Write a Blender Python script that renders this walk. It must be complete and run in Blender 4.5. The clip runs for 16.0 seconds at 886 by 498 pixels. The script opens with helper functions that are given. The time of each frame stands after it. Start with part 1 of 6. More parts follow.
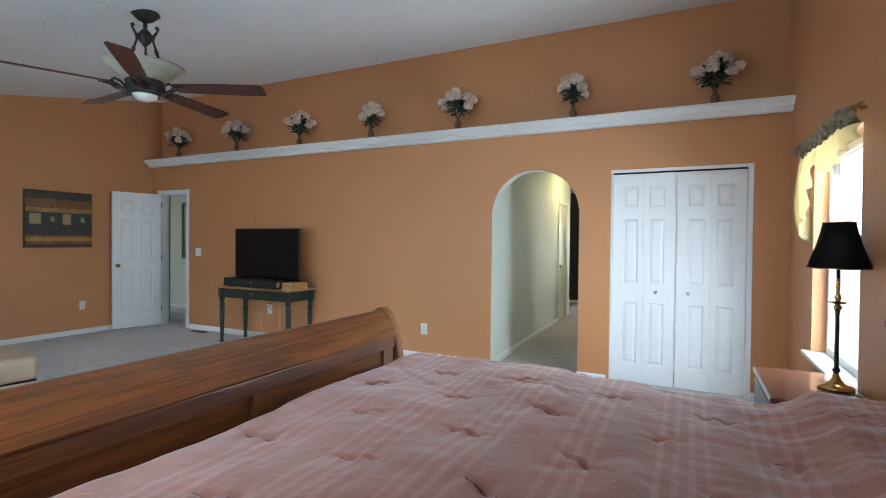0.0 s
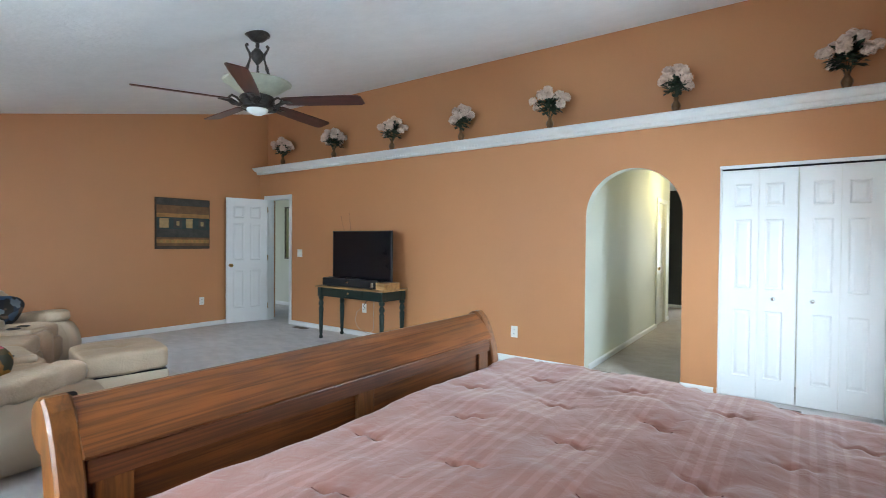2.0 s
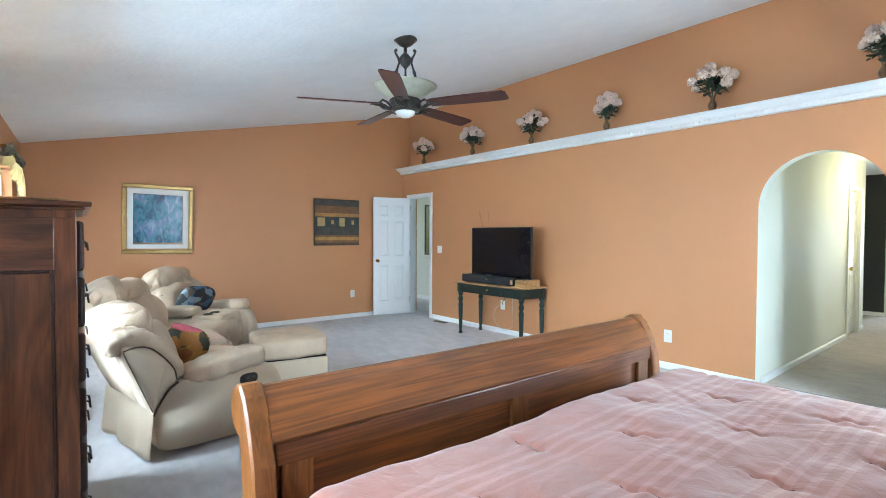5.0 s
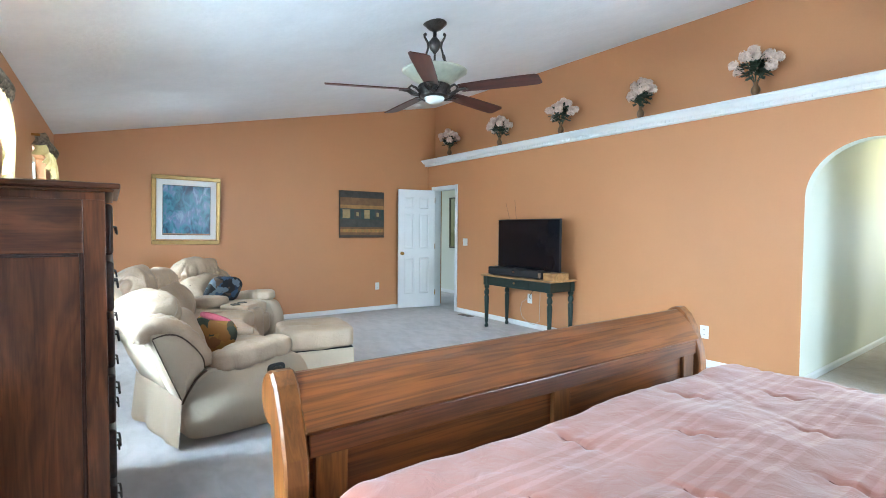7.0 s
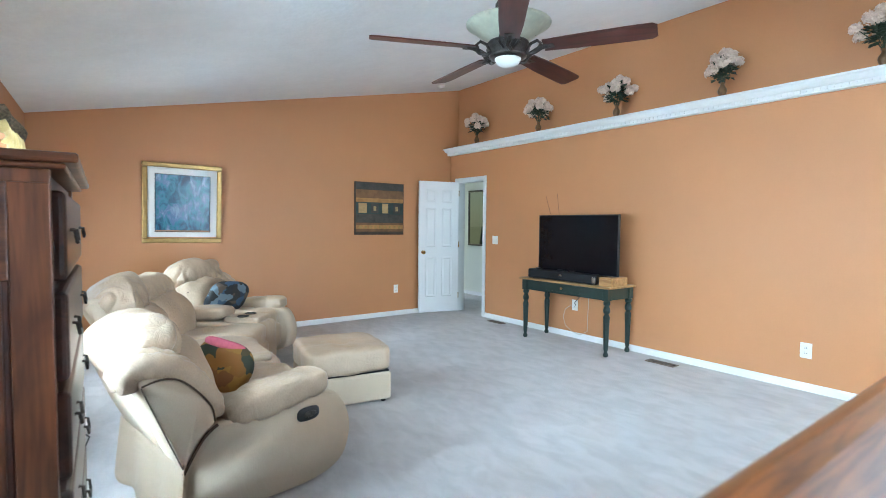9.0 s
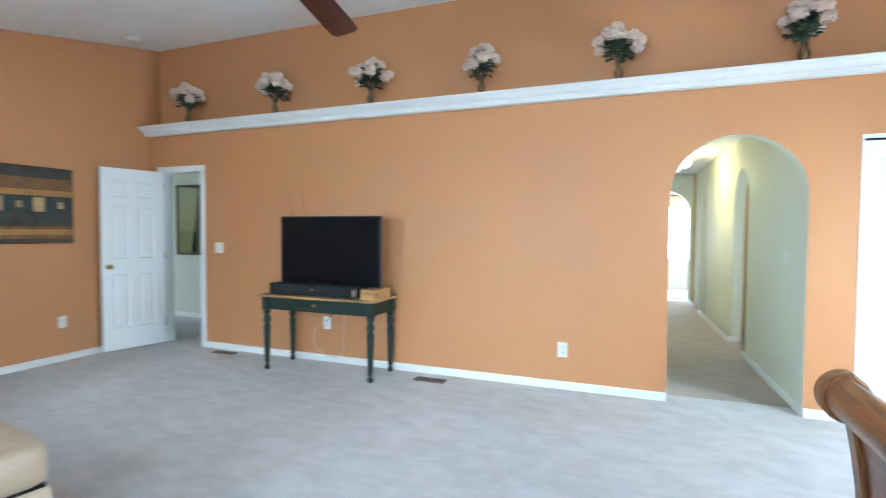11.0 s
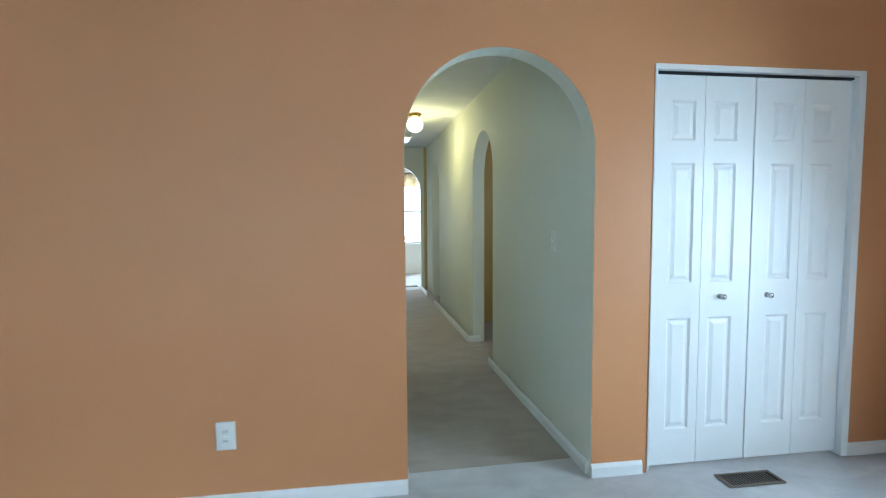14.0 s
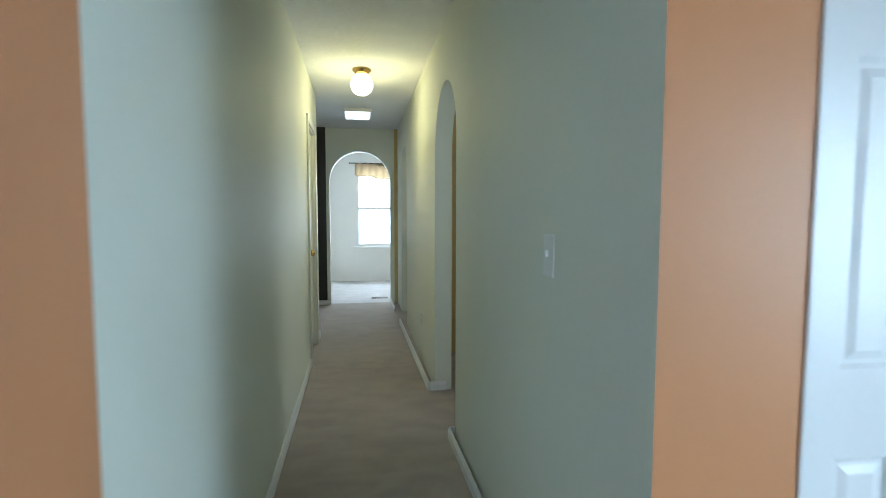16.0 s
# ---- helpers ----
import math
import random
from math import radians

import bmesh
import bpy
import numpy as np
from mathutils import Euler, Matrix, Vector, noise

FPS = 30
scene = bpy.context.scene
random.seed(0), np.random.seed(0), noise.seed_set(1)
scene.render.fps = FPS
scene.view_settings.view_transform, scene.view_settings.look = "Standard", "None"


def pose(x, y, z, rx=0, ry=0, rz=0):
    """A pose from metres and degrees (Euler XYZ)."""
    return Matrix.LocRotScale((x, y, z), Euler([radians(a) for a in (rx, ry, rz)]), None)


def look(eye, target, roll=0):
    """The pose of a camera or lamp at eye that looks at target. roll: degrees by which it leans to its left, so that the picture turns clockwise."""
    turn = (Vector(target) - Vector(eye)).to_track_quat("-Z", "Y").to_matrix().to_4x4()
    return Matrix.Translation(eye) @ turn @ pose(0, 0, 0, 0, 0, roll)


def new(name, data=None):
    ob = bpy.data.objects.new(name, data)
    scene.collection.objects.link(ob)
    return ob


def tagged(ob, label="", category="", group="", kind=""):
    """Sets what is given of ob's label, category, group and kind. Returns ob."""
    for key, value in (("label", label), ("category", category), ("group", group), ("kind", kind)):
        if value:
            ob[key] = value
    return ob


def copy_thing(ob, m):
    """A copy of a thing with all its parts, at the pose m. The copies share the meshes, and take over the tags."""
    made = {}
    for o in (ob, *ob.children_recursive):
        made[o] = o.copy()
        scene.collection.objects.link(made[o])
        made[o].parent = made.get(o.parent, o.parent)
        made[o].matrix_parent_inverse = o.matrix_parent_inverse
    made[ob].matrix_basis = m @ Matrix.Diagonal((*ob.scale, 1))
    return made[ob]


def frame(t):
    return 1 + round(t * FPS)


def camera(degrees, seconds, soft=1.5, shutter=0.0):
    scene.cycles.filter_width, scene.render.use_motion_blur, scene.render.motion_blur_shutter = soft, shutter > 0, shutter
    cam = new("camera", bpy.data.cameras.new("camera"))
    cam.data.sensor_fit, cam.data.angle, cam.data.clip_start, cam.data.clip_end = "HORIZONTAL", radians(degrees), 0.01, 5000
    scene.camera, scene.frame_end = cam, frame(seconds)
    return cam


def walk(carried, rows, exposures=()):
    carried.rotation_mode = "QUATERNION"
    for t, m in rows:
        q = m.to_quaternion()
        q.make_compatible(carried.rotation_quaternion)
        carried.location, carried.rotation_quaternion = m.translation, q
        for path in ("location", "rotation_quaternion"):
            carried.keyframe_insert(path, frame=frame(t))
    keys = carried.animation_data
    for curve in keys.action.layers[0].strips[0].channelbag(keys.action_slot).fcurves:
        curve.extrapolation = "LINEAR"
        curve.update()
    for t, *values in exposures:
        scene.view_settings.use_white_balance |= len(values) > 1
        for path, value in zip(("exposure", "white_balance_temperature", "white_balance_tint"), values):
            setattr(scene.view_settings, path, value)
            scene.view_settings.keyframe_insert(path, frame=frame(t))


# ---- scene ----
cam = camera(83.4, 16.0, soft=0.9, shutter=0.5)
PATH = [
    (0, (0.077, -0.012, 1.344), (-0.81, 1.78, 1.314), 0.6),
    (0.5, (0.055, -0.015, 1.358), (-0.903, 1.74, 1.322), 0.5),
    (1, (0.049, -0.024, 1.358), (-0.982, 1.689, 1.325), 0.5),
    (1.5, (0.04, -0.029, 1.352), (-1.065, 1.638, 1.322), 0.5),
    (2, (0.025, -0.029, 1.361), (-1.155, 1.586, 1.329), 0.5),
    (2.5, (0.002, -0.04, 1.359), (-1.251, 1.519, 1.326), 0.5),
    (3, (-0.022, -0.036, 1.367), (-1.351, 1.458, 1.331), 0.4),
    (3.5, (-0.044, -0.044, 1.352), (-1.444, 1.383, 1.319), 0.4),
    (4, (-0.053, -0.036, 1.364), (-1.522, 1.32, 1.323), 0.4),
    (4.5, (-0.074, -0.039, 1.376), (-1.598, 1.256, 1.328), 0.3),
    (7, (-0.199, -0.021, 1.333), (-1.812, 1.158, 1.259), 0.4),
    (7.5, (-0.393, -0.035, 1.319), (-2.012, 1.135, 1.238), 0.6),
    (8, (-0.636, 0.009, 1.357), (-2.259, 1.174, 1.259), 0.3),
    (8.2, (-0.732, 0.035, 1.361), (-2.355, 1.199, 1.259), 0.5),
    (9.3, (-1.33, 0.13, 1.36), (-2.906, 1.36, 1.268), 0.5),
    (10.3, (-1.82, 0.391, 1.357), (-3.085, 1.938, 1.274), 0.6),
    (10.5, (-1.918, 0.443, 1.36), (-3.027, 2.106, 1.279), 0.6),
    (11, (-2.057, 0.677, 1.357), (-2.783, 2.539, 1.283), 0.3),
    (11.5, (-2.187, 0.946, 1.355), (-2.648, 2.891, 1.283), 0.1),
    (12, (-2.235, 1.273, 1.342), (-2.471, 3.257, 1.261), 0.1),
    (12.5, (-2.213, 1.622, 1.332), (-2.298, 3.618, 1.238), -0.0),
    (13, (-2.193, 1.984, 1.322), (-2.132, 3.98, 1.211), -0.2),
    (13.5, (-2.09, 2.337, 1.338), (-1.872, 4.321, 1.204), -0.2),
    (14, (-1.973, 2.714, 1.328), (-1.689, 4.689, 1.186), -0.4),
    (14.5, (-1.821, 3.08, 1.304), (-1.514, 5.051, 1.167), -0.1),
    (15, (-1.662, 3.449, 1.292), (-1.344, 5.418, 1.153), -0.1),
    (15.5, (-1.518, 3.816, 1.262), (-1.208, 5.788, 1.133), 0.0),
    (16, (-1.406, 4.190, 1.274), (-1.117, 6.164, 1.134), 0.1),
]
walk(cam, [(t, look(eye, target, roll)) for t, eye, target, roll in PATH],
     exposures=[(0.0, -1.04, 5800, 7), (2.0, -0.63, 5780, 6), (4.5, -0.12, 5550, 4), (7.0, 0.02, 5450, 3), (8.2, 0.06, 5380, 2), (11.0, -0.04, 5450, 2), (12.5, -0.40, 5350, 1), (14.0, -1.06, 5250, 0), (16.0, -1.27, 5250, 1)])

# ---- world and lights ----
world = bpy.data.worlds.new("world")
scene.world = world
world.use_nodes = True
wn = world.node_tree.nodes
sky = wn.new("ShaderNodeTexSky")
sky.sky_type = "NISHITA"
sky.sun_disc = False
sky.sun_elevation, sky.sun_rotation = radians(48), radians(150)
wn["Background"].inputs[1].default_value = 0.12
world.node_tree.links.new(sky.outputs[0], wn["Background"].inputs[0])

sun_data = bpy.data.lights.new("sun", "SUN")
sun_data.energy, sun_data.angle, sun_data.color = 0.8, radians(14), (1.0, 0.96, 0.9)
sun_ob = new("sun", sun_data)
sun_ob.matrix_world = look((2, -6, 9), (0, 0, 0))


def area(name, m, sx, sy, watts, color, spread=180):
    d = bpy.data.lights.new(name, "AREA")
    d.shape, d.size, d.size_y, d.energy, d.color = "RECTANGLE", sx, sy, watts, color
    d.spread = radians(spread)
    ob = new(name, d)
    ob.matrix_world = m
    return ob


# ---- plan ----
XL, XR, YN, YU = -7.53, 0.83, 5.0, 5.15
SLANT = -0.0415


def south(x):
    return -0.245 + SLANT * (x - XL)


def ceil_z(y):
    return 2.41 + 0.206 * (y + 0.25)


HALL = pose(-1.375, YN, 0, 0, 0, 1.5)
DAY = (0.77, 0.91, 1.0)
SOUTH = Matrix.Translation((XL, -0.245, 0)) @ Matrix.Rotation(math.atan(SLANT), 4, "Z")
SOUTH_WINDOWS = ((0.92, 1.97), (3.68, 4.73), (5.6, 6.65))

# daylight in the window openings: the wide light of lawn and sky, and the sky above the treeline, which falls at a slant
for (u0, u1), wide, slant in zip(SOUTH_WINDOWS, (46, 225, 66), (8, 48, 6)):
    area("window_daylight", SOUTH @ pose((u0 + u1) / 2, -0.45, 1.42, 57, 0, 0), u1 - u0, 1.4, wide, DAY)
    area("window_skylight", SOUTH @ pose((u0 + u1) / 2, -0.34, 1.38, 65, 0, 0), u1 - u0, 1.3, slant, DAY, 46)
area("window_daylight", pose(XR + 0.30, 3.6, 1.29, 68, 0, 90), 1.0, 1.3, 135, DAY)
# added yellow fill lamp outside the landing, to brighten and warm its walls
area("landing_fill", pose(-9.55, 5.75, 1.4, 80, 0, -90), 0.9, 1.4, 4.5, (1.0, 0.88, 0.46))
# added warm fill lamps that brighten the side rooms; their source is unknown
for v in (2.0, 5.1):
    area("side_room_fill", HALL @ pose(1.9, v, 1.5, 80, 0, 90), 0.8, 1.2, 7, (1.0, 0.93, 0.75))
area("far_window_daylight", HALL @ pose(0.5, 9.05, 1.4, -90, 0, 0), 1.2, 1.6, 210, (0.95, 0.98, 1.0))


# ---- materials ----
def material(name, color, rough=0.6, metal=0.0, var=0.12, scale=6.0, fine=60.0, bump=0.15, depth=0.004, gloss_var=0.08, coord="Object", sheen=0.0):
    """A surface with two scales of variation in colour, roughness and relief."""
    m = bpy.data.materials.new(name)
    m.use_nodes = True
    n, l = m.node_tree.nodes, m.node_tree.links
    b = n["Principled BSDF"]
    tc = n.new("ShaderNodeTexCoord")
    big = n.new("ShaderNodeTexNoise")
    big.inputs["Scale"].default_value, big.inputs["Detail"].default_value = scale, 4
    small = n.new("ShaderNodeTexNoise")
    small.inputs["Scale"].default_value, small.inputs["Detail"].default_value = fine, 6
    for q in (big, small):
        l.new(tc.outputs[coord], q.inputs["Vector"])
    mix = n.new("ShaderNodeMix")
    mix.data_type = "FLOAT"
    mix.inputs[0].default_value = 0.4
    l.new(big.outputs["Fac"], mix.inputs[2])
    l.new(small.outputs["Fac"], mix.inputs[3])
    cr = n.new("ShaderNodeValToRGB")
    lo = [max(0, c * (1 - var)) for c in color]
    hi = [min(1, c * (1 + var)) for c in color]
    cr.color_ramp.elements[0].position, cr.color_ramp.elements[1].position = 0.3, 0.7
    cr.color_ramp.elements[0].color, cr.color_ramp.elements[1].color = (*lo, 1), (*hi, 1)
    l.new(mix.outputs[0], cr.inputs[0])
    l.new(cr.outputs[0], b.inputs["Base Color"])
    rr = n.new("ShaderNodeMapRange")
    rr.inputs["To Min"].default_value, rr.inputs["To Max"].default_value = max(0.03, rough - gloss_var), min(1, rough + gloss_var)
    l.new(mix.outputs[0], rr.inputs["Value"])
    l.new(rr.outputs[0], b.inputs["Roughness"])
    b.inputs["Metallic"].default_value = metal
    if sheen:
        b.inputs["Sheen Weight"].default_value = sheen
    bp = n.new("ShaderNodeBump")
    bp.inputs["Strength"].default_value, bp.inputs["Distance"].default_value = bump, depth
    l.new(small.outputs["Fac"], bp.inputs["Height"])
    l.new(bp.outputs[0], b.inputs["Normal"])
    return m


def wood(name, dark, light, axis=1, rough=0.35, scale=3.0, stretch=0.08, coat=0.25, rings=7.0, blotch=0.25, sharp=0.0, swirl=1.4):
    """Long grain with rings and pores along one axis."""
    m = bpy.data.materials.new(name)
    m.use_nodes = True
    n, l = m.node_tree.nodes, m.node_tree.links
    b = n["Principled BSDF"]
    tc, mp = n.new("ShaderNodeTexCoord"), n.new("ShaderNodeMapping")
    s = [scale * 3] * 3
    s[axis] = scale * 3 * stretch
    mp.inputs["Scale"].default_value = s
    l.new(tc.outputs["Object"], mp.inputs[0])
    a = n.new("ShaderNodeTexNoise")
    a.inputs["Scale"].default_value, a.inputs["Detail"].default_value, a.inputs["Distortion"].default_value = 1.2, 6, swirl
    l.new(mp.outputs[0], a.inputs["Vector"])
    mult = n.new("ShaderNodeMath")
    mult.operation = "MULTIPLY"
    mult.inputs[1].default_value = rings
    l.new(a.outputs["Fac"], mult.inputs[0])
    fr = n.new("ShaderNodeMath")
    fr.operation = "PINGPONG"
    fr.inputs[1].default_value = 1.0
    l.new(mult.outputs[0], fr.inputs[0])
    mp2 = n.new("ShaderNodeMapping")
    s2 = [150.0] * 3
    s2[axis] = 6.0
    mp2.inputs["Scale"].default_value = s2
    l.new(tc.outputs["Object"], mp2.inputs[0])
    pores = n.new("ShaderNodeTexNoise")
    pores.inputs["Scale"].default_value, pores.inputs["Detail"].default_value = 1.0, 3
    l.new(mp2.outputs[0], pores.inputs["Vector"])
    mix = n.new("ShaderNodeMix")
    mix.data_type = "FLOAT"
    mix.inputs[0].default_value = 0.55
    l.new(fr.outputs[0], mix.inputs[2])
    l.new(pores.outputs["Fac"], mix.inputs[3])
    cr = n.new("ShaderNodeValToRGB")
    cr.color_ramp.elements[0].position, cr.color_ramp.elements[1].position = 0.15 + 0.05 * sharp, 0.75 - 0.22 * sharp
    cr.color_ramp.elements[0].color, cr.color_ramp.elements[1].color = (*dark, 1), (*light, 1)
    l.new(mix.outputs[0], cr.inputs[0])
    # broad heartwood patches and knots
    mp3 = n.new("ShaderNodeMapping")
    s3 = [7.0] * 3
    s3[axis] = 2.2
    mp3.inputs["Scale"].default_value = s3
    l.new(tc.outputs["Object"], mp3.inputs[0])
    patch = n.new("ShaderNodeTexNoise")
    patch.inputs["Scale"].default_value, patch.inputs["Detail"].default_value, patch.inputs["Distortion"].default_value = 1.0, 3, 0.8
    l.new(mp3.outputs[0], patch.inputs["Vector"])
    pr = n.new("ShaderNodeMapRange")
    pr.inputs["From Min"].default_value, pr.inputs["From Max"].default_value = 0.32, 0.62
    pr.inputs["To Min"].default_value, pr.inputs["To Max"].default_value = 1.0 - blotch, 1.0 + 0.45 * blotch
    l.new(patch.outputs["Fac"], pr.inputs["Value"])
    hs = n.new("ShaderNodeHueSaturation")
    l.new(pr.outputs[0], hs.inputs["Value"])
    l.new(cr.outputs[0], hs.inputs["Color"])
    l.new(hs.outputs[0], b.inputs["Base Color"])
    b.inputs["Roughness"].default_value = rough
    b.inputs["Coat Weight"].default_value = coat
    b.inputs["Coat Roughness"].default_value = 0.18
    bp = n.new("ShaderNodeBump")
    bp.inputs["Strength"].default_value, bp.inputs["Distance"].default_value = 0.12, 0.002
    l.new(pores.outputs["Fac"], bp.inputs["Height"])
    l.new(bp.outputs[0], b.inputs["Normal"])
    return m


def carpet(name="beige_carpet", color=(0.56, 0.535, 0.525)):
    """Cut pile with tufts, and patches where feet and the vacuum laid the pile over."""
    m = material(name, color, 0.95, var=0.10, scale=1.3, fine=380, bump=0.6, depth=0.01, sheen=0.25)
    n, l = m.node_tree.nodes, m.node_tree.links
    bs = n["Principled BSDF"]
    tc = n.new("ShaderNodeTexCoord")
    mp = n.new("ShaderNodeMapping")
    mp.inputs["Scale"].default_value = (1.0, 1.9, 1.0)
    mp.inputs["Rotation"].default_value = (0, 0, 0.5)
    l.new(tc.outputs["Object"], mp.inputs[0])
    t = n.new("ShaderNodeTexNoise")
    t.inputs["Scale"].default_value, t.inputs["Detail"].default_value, t.inputs["Distortion"].default_value = 4.2, 9, 0.5
    t.inputs["Roughness"].default_value = 0.62
    l.new(mp.outputs[0], t.inputs["Vector"])
    r = n.new("ShaderNodeMapRange")
    r.inputs["From Min"].default_value, r.inputs["From Max"].default_value = 0.38, 0.60
    r.inputs["To Min"].default_value, r.inputs["To Max"].default_value = 0.87, 1.04
    l.new(t.outputs["Fac"], r.inputs["Value"])
    hs = n.new("ShaderNodeHueSaturation")
    l.new(r.outputs[0], hs.inputs["Value"])
    l.new(bs.inputs["Base Color"].links[0].from_socket, hs.inputs["Color"])
    l.new(hs.outputs[0], bs.inputs["Base Color"])
    return m


def glow(name, color, strength):
    m = bpy.data.materials.new(name)
    m.use_nodes = True
    b = m.node_tree.nodes["Principled BSDF"]
    b.inputs["Base Color"].default_value = (*color, 1)
    b.inputs["Emission Color"].default_value = (*color, 1)
    b.inputs["Emission Strength"].default_value = strength
    return m


M_ORANGE = material("terracotta_paint", (0.50, 0.231, 0.094), 0.50, var=0.035, scale=1.5, fine=90, bump=0.12, depth=0.003)
M_PALE = material("pale_hall_paint", (0.73, 0.745, 0.65), 0.65, var=0.03, scale=1.5, fine=90, bump=0.12, depth=0.003)
M_ARCH = material("arch_white_paint", (0.80, 0.80, 0.77), 0.5, var=0.03, scale=2, fine=90, bump=0.1, depth=0.003)
M_TAN = material("tan_paint", (0.58, 0.43, 0.18), 0.55, var=0.04, scale=1.5, fine=90, bump=0.1)
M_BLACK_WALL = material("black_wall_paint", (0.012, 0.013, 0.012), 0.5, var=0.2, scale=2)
M_CEIL = material("knockdown_ceiling", (0.83, 0.845, 0.85), 0.85, var=0.04, scale=5, fine=24, bump=0.32, depth=0.010)
M_TRIM = material("white_trim_paint", (0.80, 0.81, 0.80), 0.35, var=0.03, scale=4, fine=50, bump=0.05)
M_DOOR = material("white_door_paint", (0.82, 0.83, 0.82), 0.32, var=0.025, scale=4, fine=70, bump=0.06)
M_CARPET = carpet()
M_CARPET_HALL = carpet("brown_hall_carpet", (0.37, 0.305, 0.24))
M_OAK = wood("honey_oak", (0.095, 0.029, 0.008), (0.225, 0.074, 0.016), axis=1, rough=0.33, coat=0.45, scale=7.0, stretch=0.035, rings=9.0, blotch=0.2, sharp=0.45, swirl=0.6)
# the oak again, darkened to carry the shade of the down-turned rail
M_OAK_SHADED = wood("shaded_oak_rail", (0.075, 0.021, 0.006), (0.17, 0.053, 0.012), axis=1, rough=0.34, coat=0.35, scale=7.0, stretch=0.03, rings=9.0, sharp=0.4, swirl=0.5)
# brown of the stitched seams, also used to paint shade in the wing gap
M_SEAM_AND_SHADE = material("brown_stitching_and_gap_shade", (0.10, 0.065, 0.04), 0.7)
M_OAK_DARK = wood("oak_end_grain", (0.12, 0.040, 0.009), (0.245, 0.088, 0.018), axis=2, rough=0.38, coat=0.25, scale=6.0)
M_CHERRY = wood("dark_cherry", (0.060, 0.018, 0.007), (0.150, 0.050, 0.017), axis=2, rough=0.33, stretch=0.12, blotch=0.6)
M_CHERRY_H = wood("dark_cherry_crosswise", (0.060, 0.018, 0.007), (0.160, 0.055, 0.019), axis=1, rough=0.33, stretch=0.12, blotch=0.45)
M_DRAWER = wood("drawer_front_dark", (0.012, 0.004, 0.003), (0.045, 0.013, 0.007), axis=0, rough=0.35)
M_BLADE = wood("mahogany_blade", (0.028, 0.006, 0.005), (0.085, 0.02, 0.013), axis=0, rough=0.35)
M_PINE = wood("pine_top", (0.26, 0.13, 0.045), (0.48, 0.27, 0.10), axis=0, rough=0.4)
M_GREEN = material("dark_green_paint", (0.008, 0.022, 0.017), 0.4, var=0.25, scale=8, fine=80, bump=0.1)
M_BLACK = material("black_plastic", (0.008, 0.008, 0.009), 0.35, var=0.2)
M_SCREEN = material("dark_screen", (0.006, 0.006, 0.008), 0.08, var=0.1, bump=0.0, gloss_var=0.02)
M_SCREEN.node_tree.nodes["Principled BSDF"].inputs["Specular IOR Level"].default_value = 0.18
def creased(m, strength, freq=11.0):
    """Soft creases over the fine grain."""
    n, l = m.node_tree.nodes, m.node_tree.links
    bs = n["Principled BSDF"]
    fine = bs.inputs["Normal"].links[0].from_node
    tc, t = n.new("ShaderNodeTexCoord"), n.new("ShaderNodeTexNoise")
    t.inputs["Scale"].default_value, t.inputs["Detail"].default_value, t.inputs["Distortion"].default_value = freq, 3, 1.6
    l.new(tc.outputs["Object"], t.inputs["Vector"])
    a = n.new("ShaderNodeMath")
    a.operation = "SUBTRACT"
    a.inputs[1].default_value = 0.5
    l.new(t.outputs["Fac"], a.inputs[0])
    c = n.new("ShaderNodeMath")
    c.operation = "ABSOLUTE"
    l.new(a.outputs[0], c.inputs[0])
    bp = n.new("ShaderNodeBump")
    bp.inputs["Strength"].default_value, bp.inputs["Distance"].default_value = strength, 0.05
    l.new(c.outputs[0], bp.inputs["Height"])
    l.new(bp.outputs[0], fine.inputs["Normal"])
    return m


M_LEATHER = creased(material("cream_leather", (0.49, 0.372, 0.258), 0.40, var=0.16, scale=5, fine=130, bump=0.22, depth=0.003), 0.22, 14.0)
M_LEATHER_SIDE = creased(material("cream_vinyl", (0.56, 0.452, 0.325), 0.48, var=0.09, scale=3, fine=160, bump=0.15, depth=0.002), 0.08, 5.0)
M_IRON = material("antique_pewter", (0.075, 0.068, 0.062), 0.36, metal=0.85, var=0.55, scale=26, fine=110)
M_BRASS = material("brass", (0.55, 0.36, 0.12), 0.25, metal=1.0, var=0.15, scale=12)
M_CHROME = material("satin_nickel", (0.6, 0.6, 0.58), 0.25, metal=1.0, var=0.08)
M_GLASS_SHADE = material("alabaster_glass", (0.70, 0.72, 0.60), 0.3, var=0.16, scale=9, fine=30)
M_VASE = material("antique_gold_vase", (0.20, 0.12, 0.06), 0.35, metal=0.6, var=0.35, scale=25)
M_BLOOM = material("blush_petals", (0.70, 0.54, 0.435), 0.7, var=0.2, scale=25, fine=90)
M_LEAF = material("dark_leaves", (0.035, 0.055, 0.028), 0.55, var=0.4, scale=25)
M_VENT = material("brown_register_metal", (0.16, 0.12, 0.09), 0.45, metal=0.3, var=0.15)
M_DARK = material("dark_cavity", (0.01, 0.01, 0.01), 0.9)
M_PLATE = material("white_plastic_plate", (0.78, 0.78, 0.75), 0.3, var=0.02)
M_GOLD = material("gilt_frame", (0.34, 0.22, 0.075), 0.35, metal=0.75, var=0.25, scale=20)
M_MAT = material("white_mat_board", (0.80, 0.80, 0.77), 0.8, var=0.02)
M_SHADE = material("black_lampshade_cloth", (0.006, 0.006, 0.008), 0.85, var=0.2, fine=200)
M_GOLD_CLOTH = material("gold_valance_cloth", (0.60, 0.49, 0.25), 0.75, var=0.18, scale=7, fine=120, sheen=0.3)
